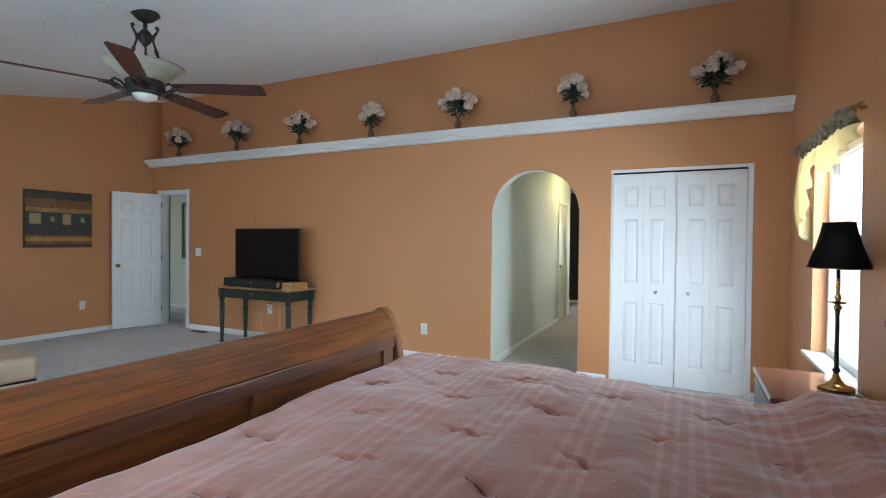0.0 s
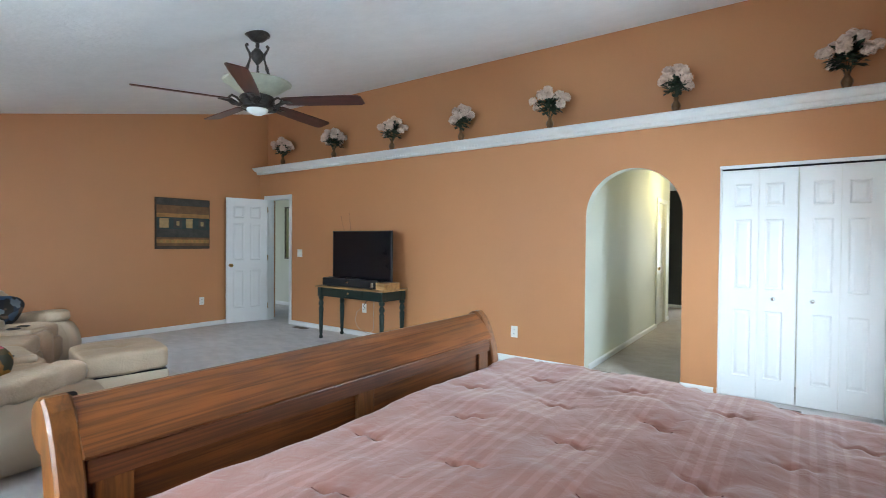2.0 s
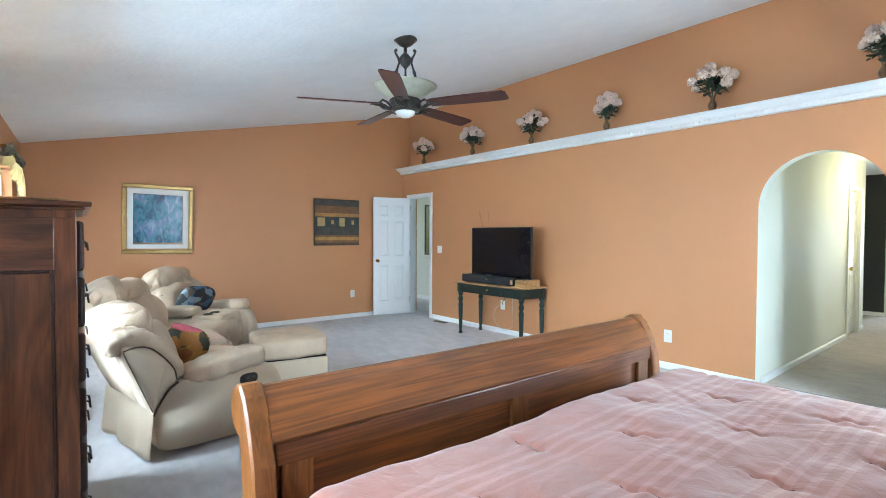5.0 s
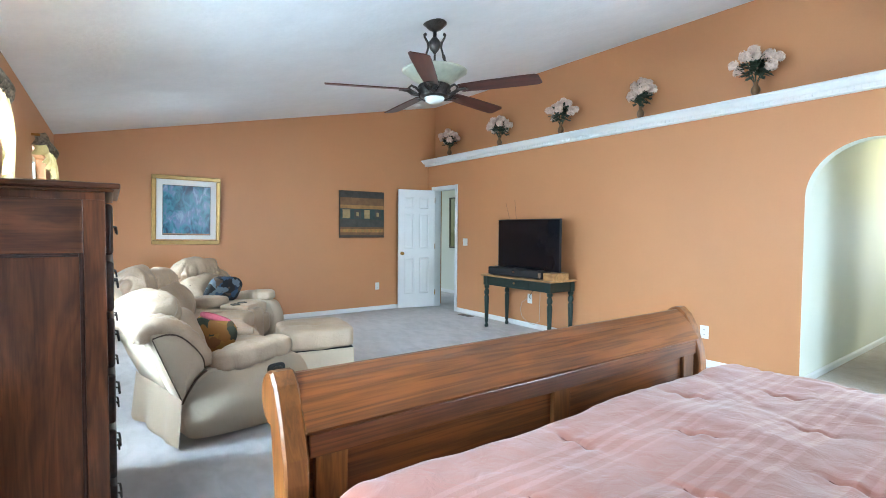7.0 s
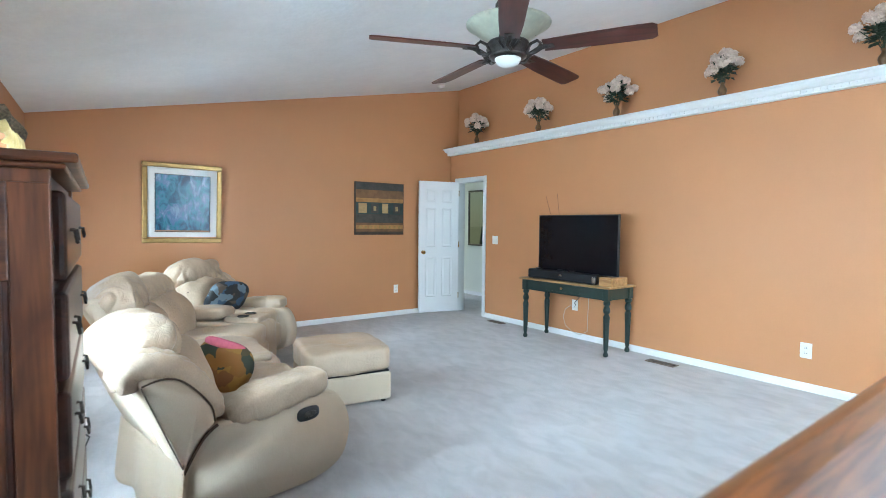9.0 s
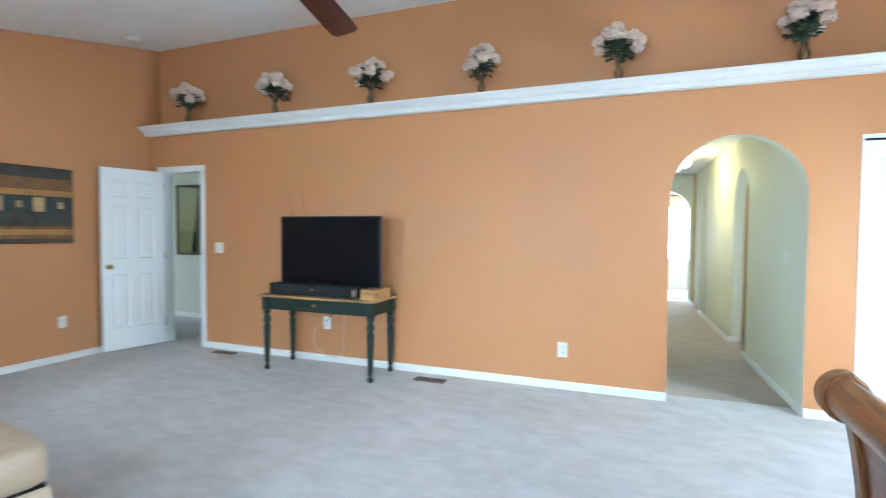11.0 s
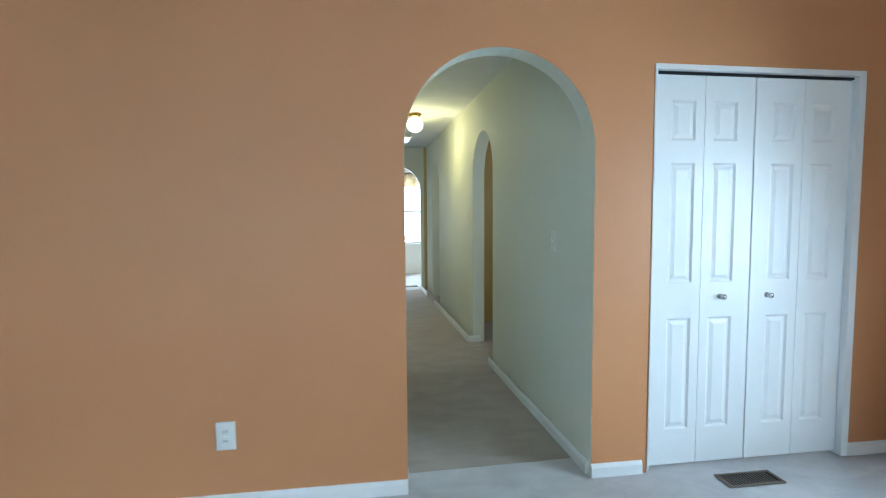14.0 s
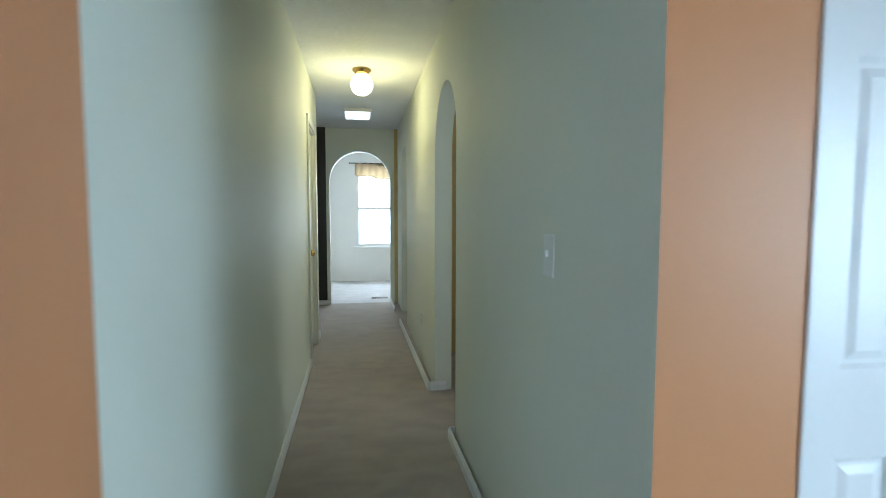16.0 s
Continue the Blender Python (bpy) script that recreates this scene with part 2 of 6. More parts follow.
def backlit(m, share):
    """Thin cloth that lets some light through."""
    n, l = m.node_tree.nodes, m.node_tree.links
    bs, out = n["Principled BSDF"], n["Material Output"]
    tr, mx = n.new("ShaderNodeBsdfTranslucent"), n.new("ShaderNodeMixShader")
    l.new(bs.inputs["Base Color"].links[0].from_socket, tr.inputs["Color"])
    mx.inputs[0].default_value = share
    l.new(bs.outputs[0], mx.inputs[1])
    l.new(tr.outputs[0], mx.inputs[2])
    l.new(mx.outputs[0], out.inputs["Surface"])


backlit(M_GOLD_CLOTH, 0.22)
M_GREY_CLOTH = material("patterned_valance_band", (0.27, 0.23, 0.17), 0.75, var=0.7, scale=30, fine=60)
M_CORD = material("white_cord", (0.48, 0.40, 0.32), 0.5)
M_TUB = material("white_tub_acrylic", (0.8, 0.8, 0.8), 0.15, var=0.02)
M_GLOBE = glow("lit_globe_glass", (1.0, 0.86, 0.55), 9.0)
M_TUBE = glow("lit_diffuser", (1.0, 0.97, 0.9), 3.0)
M_SKYBACK = glow("bright_overcast_sky", (0.93, 0.97, 1.0), 3.2)


def glass():
    m = bpy.data.materials.new("window_glass")
    m.use_nodes = True
    b = m.node_tree.nodes["Principled BSDF"]
    b.inputs["Roughness"].default_value = 0.02
    b.inputs["Transmission Weight"].default_value = 1.0
    b.inputs["IOR"].default_value = 1.05
    return m


M_GLASS = glass()


# ---- mesh tools ----
def part(name, bm, mat, parent=None, label="", smooth=False, m=None, mats=None):
    me = bpy.data.meshes.new(name)
    bmesh.ops.recalc_face_normals(bm, faces=bm.faces[:])
    if smooth:
        for f in bm.faces:
            f.smooth = True
    bm.to_mesh(me)
    bm.free()
    for x in (mats or [mat]):
        me.materials.append(x)
    ob = new(name, me)
    if parent is not None:
        ob.parent = parent
    if m is not None:
        ob.matrix_basis = m
    if label:
        tagged(ob, label)
    return ob


def thing(name, m, label, category, group="", kind=""):
    e = new(name)
    e.empty_display_size = 0.1
    e.matrix_basis = m
    return tagged(e, label, category, group, kind)


def structure(name, bm, mat, label, smooth=False, m=None, mats=None, category=""):
    return tagged(part(name, bm, mat, None, "", smooth, m, mats), label, category or name.split("_")[0], kind="structure")


def box(x0, x1, y0, y1, z0, z1, bevel=0.0, seg=2, bm=None):
    b = bmesh.new()
    bmesh.ops.create_cube(b, size=1)
    for v in b.verts:
        v.co = ((x0 + x1) / 2 + v.co.x * (x1 - x0), (y0 + y1) / 2 + v.co.y * (y1 - y0), (z0 + z1) / 2 + v.co.z * (z1 - z0))
    if bevel:
        bmesh.ops.bevel(b, geom=b.edges[:], offset=bevel, segments=seg, affect="EDGES", profile=0.5)
    return join(bm, b)


def join(bm, b):
    if bm is None:
        return b
    tmp = bpy.data.meshes.new("tmp")
    b.to_mesh(tmp)
    b.free()
    bm.from_mesh(tmp)
    bpy.data.meshes.remove(tmp)
    return bm


def moved(b, m):
    b.transform(m)
    return b


def lathe(profile, seg=24, bm=None):
    b = bmesh.new()
    rings = []
    for r, z in profile:
        rings.append([b.verts.new((r * math.cos(2 * math.pi * i / seg), r * math.sin(2 * math.pi * i / seg), z)) for i in range(seg)])
    for p, q in zip(rings, rings[1:]):
        for i in range(seg):
            b.faces.new((p[i], p[(i + 1) % seg], q[(i + 1) % seg], q[i]))
    for ring in (rings[0], rings[-1]):
        b.faces.new(ring)
    return join(bm, b)


def tube(points, radius, seg=8, bm=None):
    b = bmesh.new()
    pts = [Vector(p) for p in points]
    rings = []
    for i, p in enumerate(pts):
        d = (pts[min(i + 1, len(pts) - 1)] - pts[max(i - 1, 0)]).normalized()
        a = d.orthogonal().normalized() if not rings else (side - d * side.dot(d)).normalized()
        side = a
        c = d.cross(a)
        r = radius[i] if isinstance(radius, (list, tuple)) else radius
        rings.append([b.verts.new(p + r * (a * math.cos(2 * math.pi * k / seg) + c * math.sin(2 * math.pi * k / seg))) for k in range(seg)])
    for p, q in zip(rings, rings[1:]):
        for k in range(seg):
            b.faces.new((p[k], p[(k + 1) % seg], q[(k + 1) % seg], q[k]))
    b.faces.new(rings[0])
    b.faces.new(rings[-1])
    return join(bm, b)


def puff(sx, sy, sz, p=4.0, cuts=9, wrinkle=0.0, freq=6.0, seed=0, pleat=0.0, bm=None):
    """A soft cushion: a cube rounded by a p-norm, with wrinkles."""
    b = bmesh.new()
    bmesh.ops.create_cube(b, size=2)
    bmesh.ops.subdivide_edges(b, edges=b.edges[:], cuts=cuts, use_grid_fill=True)
    for v in b.verts:
        k = (abs(v.co.x) ** p + abs(v.co.y) ** p + abs(v.co.z) ** p) ** (1 / p)
        v.co /= k
        n = v.co.normalized()
        v.co = Vector((v.co.x * sx / 2, v.co.y * sy / 2, v.co.z * sz / 2))
        if wrinkle:
            v.co += n * wrinkle * noise.noise(v.co * freq + Vector((seed * 7.3, seed * 3.1, seed)))
        if pleat:
            edge = max(0.0, -n.z + 0.25) + max(0.0, abs(n.x) - 0.55)
            v.co -= n * pleat * edge * abs(math.sin(v.co.x * 42 + 2 * noise.noise(v.co * 5) + seed)) ** 0.5
    return join(bm, b)


def extrude_profile(profile, y0, y1, steps=1, bm=None):
    """A closed outline in x, z, drawn along y."""
    b = bmesh.new()
    rings = [[b.verts.new((x, y0 + (y1 - y0) * k / steps, z)) for x, z in profile] for k in range(steps + 1)]
    n = len(profile)
    for p, q in zip(rings, rings[1:]):
        for i in range(n):
            b.faces.new((p[i], p[(i + 1) % n], q[(i + 1) % n], q[i]))
    b.faces.new(rings[0])
    b.faces.new(rings[-1])
    return join(bm, b)


def slab(cols, y0, y1, bm=None, front=0, rest=1):
    """A wall in x, z from y0 (face of material front) to y1: columns (xa, xb, [(low_a, low_b, high_a, high_b), ...])."""
    b = bmesh.new()
    for xa, xb, spans in cols:
        for la, lb, ha, hb in spans:
            v = [b.verts.new(c) for c in ((xa, y0, la), (xb, y0, lb), (xb, y0, hb), (xa, y0, ha), (xa, y1, la), (xb, y1, lb), (xb, y1, hb), (xa, y1, ha))]
            for idx, mi in (((0, 1, 2, 3), front), ((4, 5, 6, 7), rest), ((0, 1, 5, 4), rest), ((3, 2, 6, 7), rest), ((0, 3, 7, 4), rest), ((1, 2, 6, 5), rest)):
                f = b.faces.new([v[i] for i in idx])
                f.material_index = mi
    bmesh.ops.remove_doubles(b, verts=b.verts[:], dist=0.0005)
    b.verts.index_update()
    seen = {}
    for f in b.faces:
        seen.setdefault(frozenset(w.index for w in f.verts), []).append(f)
    bmesh.ops.delete(b, geom=[f for fs in seen.values() if len(fs) > 1 for f in fs], context="FACES_ONLY")
    return join(bm, b)


def plain(xa, xb, top, low=0.0):
    ta, tb = top if isinstance(top, tuple) else (top, top)
    return (xa, xb, [(low, low, ta, tb)])


def arch_cols(cx, r, spring, top, n=28):
    out = []
    for i in range(n):
        a, c = math.pi * (1 - i / n), math.pi * (1 - (i + 1) / n)
        out.append((cx + r * math.cos(a), cx + r * math.cos(c), [(spring + r * math.sin(a), spring + r * math.sin(c), top, top)]))
    return out


def panel_face(b, w, x0, h, panels, y, groove=0.009, raise_=0.006):
    """One column of raised panels: the face x0..x0+w, 0..h, looking to -y."""
    def quad(pts):
        b.faces.new([b.verts.new(p) for p in pts])

    def rect(xa, xb, za, zb):
        quad(((xa, y, za), (xb, y, za), (xb, y, zb), (xa, y, zb)))
    z = 0.0
    for xa, xb, za, zb in panels:
        rect(x0, x0 + w, z, za)
        rect(x0, xa, za, zb)
        rect(xb, x0 + w, za, zb)
        rings = [(0, 0), (0.010, groove), (0.018, groove), (0.036, groove - raise_)]
        prev = None
        for inset, dep in rings:
            cur = [(xa + inset, y + dep, za + inset), (xb - inset, y + dep, za + inset), (xb - inset, y + dep, zb - inset), (xa + inset, y + dep, zb - inset)]
            if prev:
                for i in range(4):
                    quad((prev[i], prev[(i + 1) % 4], cur[(i + 1) % 4], cur[i]))
            prev = cur
        quad(prev)
        z = zb
    rect(x0, x0 + w, z, h)


def door_leaf(w, h, thick, columns):
    """A panelled leaf, x 0..w, front face at y=0 looking to -y and a like face behind."""
    b = bmesh.new()
    for x0, cw, panels in columns:
        panel_face(b, cw, x0, h, panels, 0.0)
    back = bmesh.new()
    for x0, cw, panels in columns:
        panel_face(back, cw, x0, h, panels, 0.0)
    back.transform(Matrix.Translation((w, thick, 0)) @ Matrix.Rotation(math.pi, 4, "Z"))
    b = join(b, back)
    for q in (((0, 0, 0), (0, thick, 0), (0, thick, h), (0, 0, h)), ((w, 0, 0), (w, thick, 0), (w, thick, h), (w, 0, h)),
              ((0, 0, 0), (w, 0, 0), (w, thick, 0), (0, thick, 0)), ((0, 0, h), (w, 0, h), (w, thick, h), (0, thick, h))):
        b.faces.new([b.verts.new(p) for p in q])
    bmesh.ops.remove_doubles(b, verts=b.verts[:], dist=0.0004)
    return b


def six_panel(w, h):
    s, mid = 0.11, 0.10
    half = w / 2
    rows = ((0.24 * h / 2.03, 0.86 * h / 2.03), (1.02 * h / 2.03, 1.62 * h / 2.03), (1.71 * h / 2.03, 1.90 * h / 2.03))
    cols = []
    for x0, xa, xb in ((0, s, half - mid / 2), (half, half + mid / 2, w - s)):
        cols.append((x0, half, [(xa, xb, za, zb) for za, zb in rows]))
    return cols


# ---- structure: bedroom ----
b = bmesh.new()
v = [b.verts.new(c) for c in ((XL - 3, -4, 0), (4, -4, 0), (4, 16, 0), (XL - 3, 16, 0))]
b.faces.new(v)
structure("floor", b, M_CARPET, "light greyish beige cut-pile carpet floor", category="floor")

b = bmesh.new()
v = [b.verts.new(c) for c in ((-400, -400, -0.35), (400, -400, -0.35), (400, 400, -0.35), (-400, 400, -0.35))]
b.faces.new(v)
structure("ground", b, material("lawn", (0.06, 0.09, 0.03), 0.9, var=0.3, scale=0.3, fine=8), "grassy ground outside the house", category="ground")

ARCH_X, ARCH_R, ARCH_S, WT = -1.361, 0.459, 1.633, 0.13
DOOR0, DOOR1 = -7.34, -6.72
CL0, CL1, CLZ = -0.60, 0.536, 2.03
TOP = 2.54
cols = [plain(XL - 0.12, DOOR0, TOP), plain(DOOR0, DOOR1, TOP, 2.035), plain(DOOR1, ARCH_X - ARCH_R, TOP)]
cols += arch_cols(ARCH_X, ARCH_R, ARCH_S, TOP)
cols += [plain(ARCH_X + ARCH_R, CL0, TOP), plain(CL0, CL1, TOP, CLZ), plain(CL1, XR + 0.12, TOP)]
structure("wall_north", slab(cols, YN, YN + WT), None, "terracotta painted wall with an arched opening", mats=[M_ORANGE, M_PALE], category="wall")
structure("wall_north_upper", slab([plain(XL - 0.12, XR + 0.12, 3.75, TOP - 0.02)], YU, YU + 0.12), None, "terracotta painted wall above the plant ledge", mats=[M_ORANGE, M_PALE], category="wall")

# west wall, faces +x
wm = pose(XL, 0, 0, 0, 0, 90)
structure("wall_west", slab([(-0.6, 5.3, [(0, 0, ceil_z(-0.6) + 0.05, ceil_z(5.3) + 0.05)])], 0.0, 0.12), None, "terracotta painted wall with two pictures", m=wm, mats=[M_ORANGE, M_PALE], category="wall")

# east wall, faces -x, with a window
EW0, EW1, EZ0, EZ1 = 3.08, 4.12, 0.62, 1.95
em = pose(XR, 0, 0, 0, 0, -90)


def et(y):
    return ceil_z(y) + 0.05


ecols = [(-5.3, -EW1, [(0, 0, et(5.3), et(EW1))]), (-EW1, -EW0, [(0, 0, EZ0, EZ0), (EZ1, EZ1, et(EW1), et(EW0))]), (-EW0, 0.9, [(0, 0, et(EW0), et(-0.9))])]
structure("wall_east", slab(ecols, 0.0, 0.14), None, "terracotta painted wall with a tall window", m=em, mats=[M_ORANGE, M_ORANGE], category="wall")

# south wall, faces north, slightly out of square
SZ0, SZ1 = 0.62, 2.02
scol, u = [], -0.2
for u0, u1 in SOUTH_WINDOWS:
    scol += [plain(u, u0, 2.6), (u0, u1, [(0, 0, SZ0, SZ0), (SZ1, SZ1, 2.6, 2.6)])]
    u = u1
scol.append(plain(u, 8.7, 2.6))
structure("wall_south", slab(scol, 0.0, -0.14), None, "terracotta painted wall with three windows", m=SOUTH, mats=[M_ORANGE, M_ORANGE], category="wall")

b = bmesh.new()
y0, y1 = -0.75, YU + 0.1
lo = [b.verts.new(c) for c in ((XL - 0.1, y0, ceil_z(y0)), (XR + 0.1, y0, ceil_z(y0)), (XR + 0.1, y1, ceil_z(y1)), (XL - 0.1, y1, ceil_z(y1)))]
hi = [b.verts.new(p.co + Vector((0, 0, 0.15))) for p in lo]
b.faces.new(lo)
b.faces.new(hi)
for i in range(4):
    b.faces.new((lo[i], lo[(i + 1) % 4], hi[(i + 1) % 4], hi[i]))
structure("ceiling", b, M_CEIL, "sloping white textured ceiling", category="ceiling")

# plant ledge with a moulded, dentilled front
ledge = thing("plant_ledge", pose(0, 0, 0), "long white moulded plant ledge across the wall", "ledge", kind="structure")
prof = [(YU + 0.005, TOP), (YU + 0.005, 2.565), (4.845, 2.565), (4.84, 2.558), (4.84, 2.545), (4.858, 2.536), (4.862, 2.524), (4.885, 2.500), (4.905, 2.488), (4.925, 2.486),
        (4.925, 2.446), (4.93, 2.442), (4.93, 2.434), (4.996, 2.434), (4.996, TOP)]
b = extrude_profile([(y, 2.456 + (z - 2.434) * 0.771) for y, z in prof], XL + 0.005, XR - 0.002)
b.transform(Matrix(((0, 1, 0, 0), (1, 0, 0, 0), (0, 0, 1, 0), (0, 0, 0, 1))))
part("moulding", b, M_TRIM, ledge)
dent = box(-0.014, 0.014, 4.916, 4.928, 2.466, 2.494)
me = bpy.data.meshes.new("dentil")
dent.to_mesh(me)
dent.free()
me.materials.append(M_TRIM)
n_d = int((XR - 0.1 - (XL + 0.1)) / 0.046)
far = bmesh.new()
for i in range(n_d):
    x = XR - 0.08 - i * 0.046
    if i < 130:
        d = new("dentil", me)
        d.parent = ledge
        d.location = (x, 0, 0)
    else:
        box(x - 0.014, x + 0.014, 4.916, 4.928, 2.466, 2.494, bm=far)
tagged(part("dentil_run", far, M_TRIM, ledge), kind="stuff")


def baseboard(x0, x1, h=0.068, t=0.014):
    return [(0, 0), (0, h - 0.0), (-t * 0.35, h), (-t, h - 0.018), (-t, 0)]


def base_run(p0, p1, name="baseboard"):
    """A skirting from p0 to p1; the room lies to the right of the way."""
    d = Vector((p1[0] - p0[0], p1[1] - p0[1], 0))
    b = extrude_profile([(-x, z) for x, z in baseboard(0, 0)], 0, d.length)
    ang = math.atan2(d.y, d.x) - math.pi / 2
    structure(name, b, M_TRIM, "white painted baseboard along the wall", m=Matrix.Translation((p0[0], p0[1], 0)) @ Matrix.Rotation(ang, 4, "Z"), category="baseboard")


base_run((DOOR1 + 0.062, YN), (ARCH_X - ARCH_R, YN))
base_run((ARCH_X + ARCH_R, YN), (CL0 - 0.03, YN))
base_run((CL1 + 0.03, YN), (XR - 0.015, YN))
base_run((XL, south(XL) + 0.02), (XL, YN))
base_run((XR, YN), (XR, -0.5))
base_run((XR, south(XR)), (XL, south(XL)))


def casing(name, x0, x1, top, m, label, w=0.057, t=0.016):
    c = thing(name, m, label, "door frame", kind="structure")
    for nm, bx in (("side_casing", (x0 - w, x0 + 0.004)), ("side_casing", (x1 - 0.004, x1 + w))):
        part(nm, box(bx[0], bx[1], -t, 0.001, 0, top + w, 0.004), M_TRIM, c)
    part("head_casing", box(x0 + 0.004, x1 - 0.004, -t + 0.001, 0.001, top - 0.004, top + w - 0.001, 0.004), M_TRIM, c)
    for xa, xb in ((x0 - 0.004, x0 + 0.016), (x1 - 0.016, x1 + 0.004)):
        part("jamb", box(xa, xb, 0.002, WT + 0.003, 0, top + 0.004), M_TRIM, c)
    part("head_jamb", box(x0 + 0.016, x1 - 0.016, 0.002, WT + 0.003, top - 0.014, top + 0.004), M_TRIM, c)
    return c


casing("door_frame", DOOR0, DOOR1, 2.035, pose(0, YN, 0), "white painted door casing around the entry doorway")


def knob(parent, x, z, mat, y=0.0, s=1.0):
    b = lathe([(r * s, z * s) for r, z in ((0.026, 0), (0.026, 0.006), (0.010, 0.010), (0.009, 0.03), (0.024, 0.042), (0.028, 0.055), (0.022, 0.066), (0.006, 0.07))], 16)
    part("knob", b, mat, parent, smooth=True, m=pose(x, y, z, 90, 0, 0))


# open entry door
ang = math.degrees(math.atan2(4.34 - 4.985, -7.47 + 7.325))
entry = thing("door_1", pose(-7.325, 4.985, 0.012, 0, 0, ang), "white six-panel door standing open into the room", "door", kind="structure")
part("leaf", door_leaf(0.66, 2.015, 0.035, six_panel(0.66, 2.015)), M_DOOR, entry, m=pose(0, 0, 0))
knob(entry, 0.60, 0.93, M_BRASS)
b = lathe([(0.026, 0), (0.026, 0.006), (0.010, 0.010), (0.009, 0.03), (0.024, 0.042), (0.028, 0.055), (0.022, 0.066), (0.006, 0.07)], 16)
part("knob", b, M_BRASS, entry, smooth=True, m=pose(0.60, 0.035, 0.93, -90, 0, 0))
for z in (0.2, 1.0, 1.8):
    part("hinge", lathe([(0.006, 0), (0.006, 0.09)], 8), M_BRASS, entry, m=pose(-0.006, 0.036, z))

# closet with bifold doors
c = thing("closet_frame", pose(0, 0, 0), "white closet opening trim with a header track", "closet frame", kind="structure")
part("side_trim", box(CL0 - 0.002, CL0 + 0.012, YN - 0.006, YN + 0.12, 0, CLZ - 0.012, 0.002), M_TRIM, c)
part("side_trim", box(CL1 - 0.012, CL1 + 0.030, YN - 0.010, YN + 0.12, 0, CLZ + 0.015, 0.002), M_TRIM, c)
part("head_trim", box(CL0 - 0.004, CL1 - 0.012, YN - 0.010, YN + 0.12, CLZ - 0.012, CLZ + 0.014, 0.002), M_TRIM, c)
part("track", box(CL0 + 0.012, CL1 - 0.012, YN + 0.02, YN + 0.07, CLZ - 0.024, CLZ - 0.013), M_DARK, c)
LW = (CL1 - CL0 - 0.024 - 0.018) / 4
leaf_mesh = []
for wide in (0.094, 0.047):
    rows = [(wide, wide + LW - 0.141, za, zb) for za, zb in ((0.185, 0.768), (0.95, 1.555), (1.667, 1.862))]
    leaf_mesh.append(door_leaf(LW, 1.985, 0.03, [(0, LW, rows)]))
made = {}
for pair in range(2):
    bf = thing("bifold_door", pose(CL0 + 0.014 + pair * (2 * LW + 0.012), YN + 0.028, 0.018), "white panelled closet bifold door, closed", "closet door", "closet bifold doors", kind="structure")
    for k in range(2):
        if k not in made:
            leaf_ob = part("leaf", leaf_mesh[k], M_DOOR, bf)
            made[k] = leaf_ob.data
        else:
            leaf_ob = new("leaf", made[k])
            leaf_ob.parent = bf
        leaf_ob.matrix_basis = pose(k * (LW + 0.003), 0, 0)
    knob(bf, LW * 1.42 if pair == 0 else LW * 0.36, 0.875, M_CHROME, s=0.55)
b = box(CL0 - 0.3, CL1 + 0.2, YN + 0.75, YN + 0.8, 0, 2.5)
structure("closet_back", b, M_PALE, "plain wall at the back of the closet", category="wall")


# ---- windows ----
def window(name, m, w, z0, z1, label, deep=0.14):
    """An opening of width w: its frame, sash bars and pane, the room to -y."""
    win = thing(name, m, label, "window", kind="structure")
    f = 0.05
    ya, yb = deep - 0.06, deep - 0.015
    part("frame_side", box(-w / 2, -w / 2 + f, ya, yb, z0 + f, z1 - f, 0.004), M_TRIM, win)
    part("frame_side", box(w / 2 - f, w / 2, ya, yb, z0 + f, z1 - f, 0.004), M_TRIM, win)
    part("frame_head", box(-w / 2, w / 2, ya, yb, z1 - f, z1, 0.004), M_TRIM, win)
    part("frame_foot", box(-w / 2, w / 2, ya, yb, z0, z0 + f, 0.004), M_TRIM, win)
    part("meeting_rail", box(-w / 2 + f, w / 2 - f, ya + 0.006, yb - 0.006, (z0 + z1) / 2 - 0.02, (z0 + z1) / 2 + 0.02, 0.003), M_TRIM, win)
    pane = part("pane", box(-w / 2 + f, w / 2 - f, yb - 0.025, yb - 0.021, z0 + f, z1 - f), M_GLASS, win)
    pane.visible_shadow = False
    part("sill", box(-w / 2 - 0.06, w / 2 + 0.06, -0.05, ya, z0 - 0.022, z0 + 0.004, 0.006), M_TRIM, win)
    return win


window("window_1", pose(XR, (EW0 + EW1) / 2, 0, 0, 0, -90), EW1 - EW0, EZ0, EZ1, "tall white window with blown-out daylight behind a swag")
for i, (u0, u1) in enumerate(SOUTH_WINDOWS):
    window("window_%d" % (i + 2), SOUTH @ pose((u0 + u1) / 2, 0, 0, 0, 0, 180), u1 - u0, SZ0, SZ1, "white window with bright daylight behind a swag")


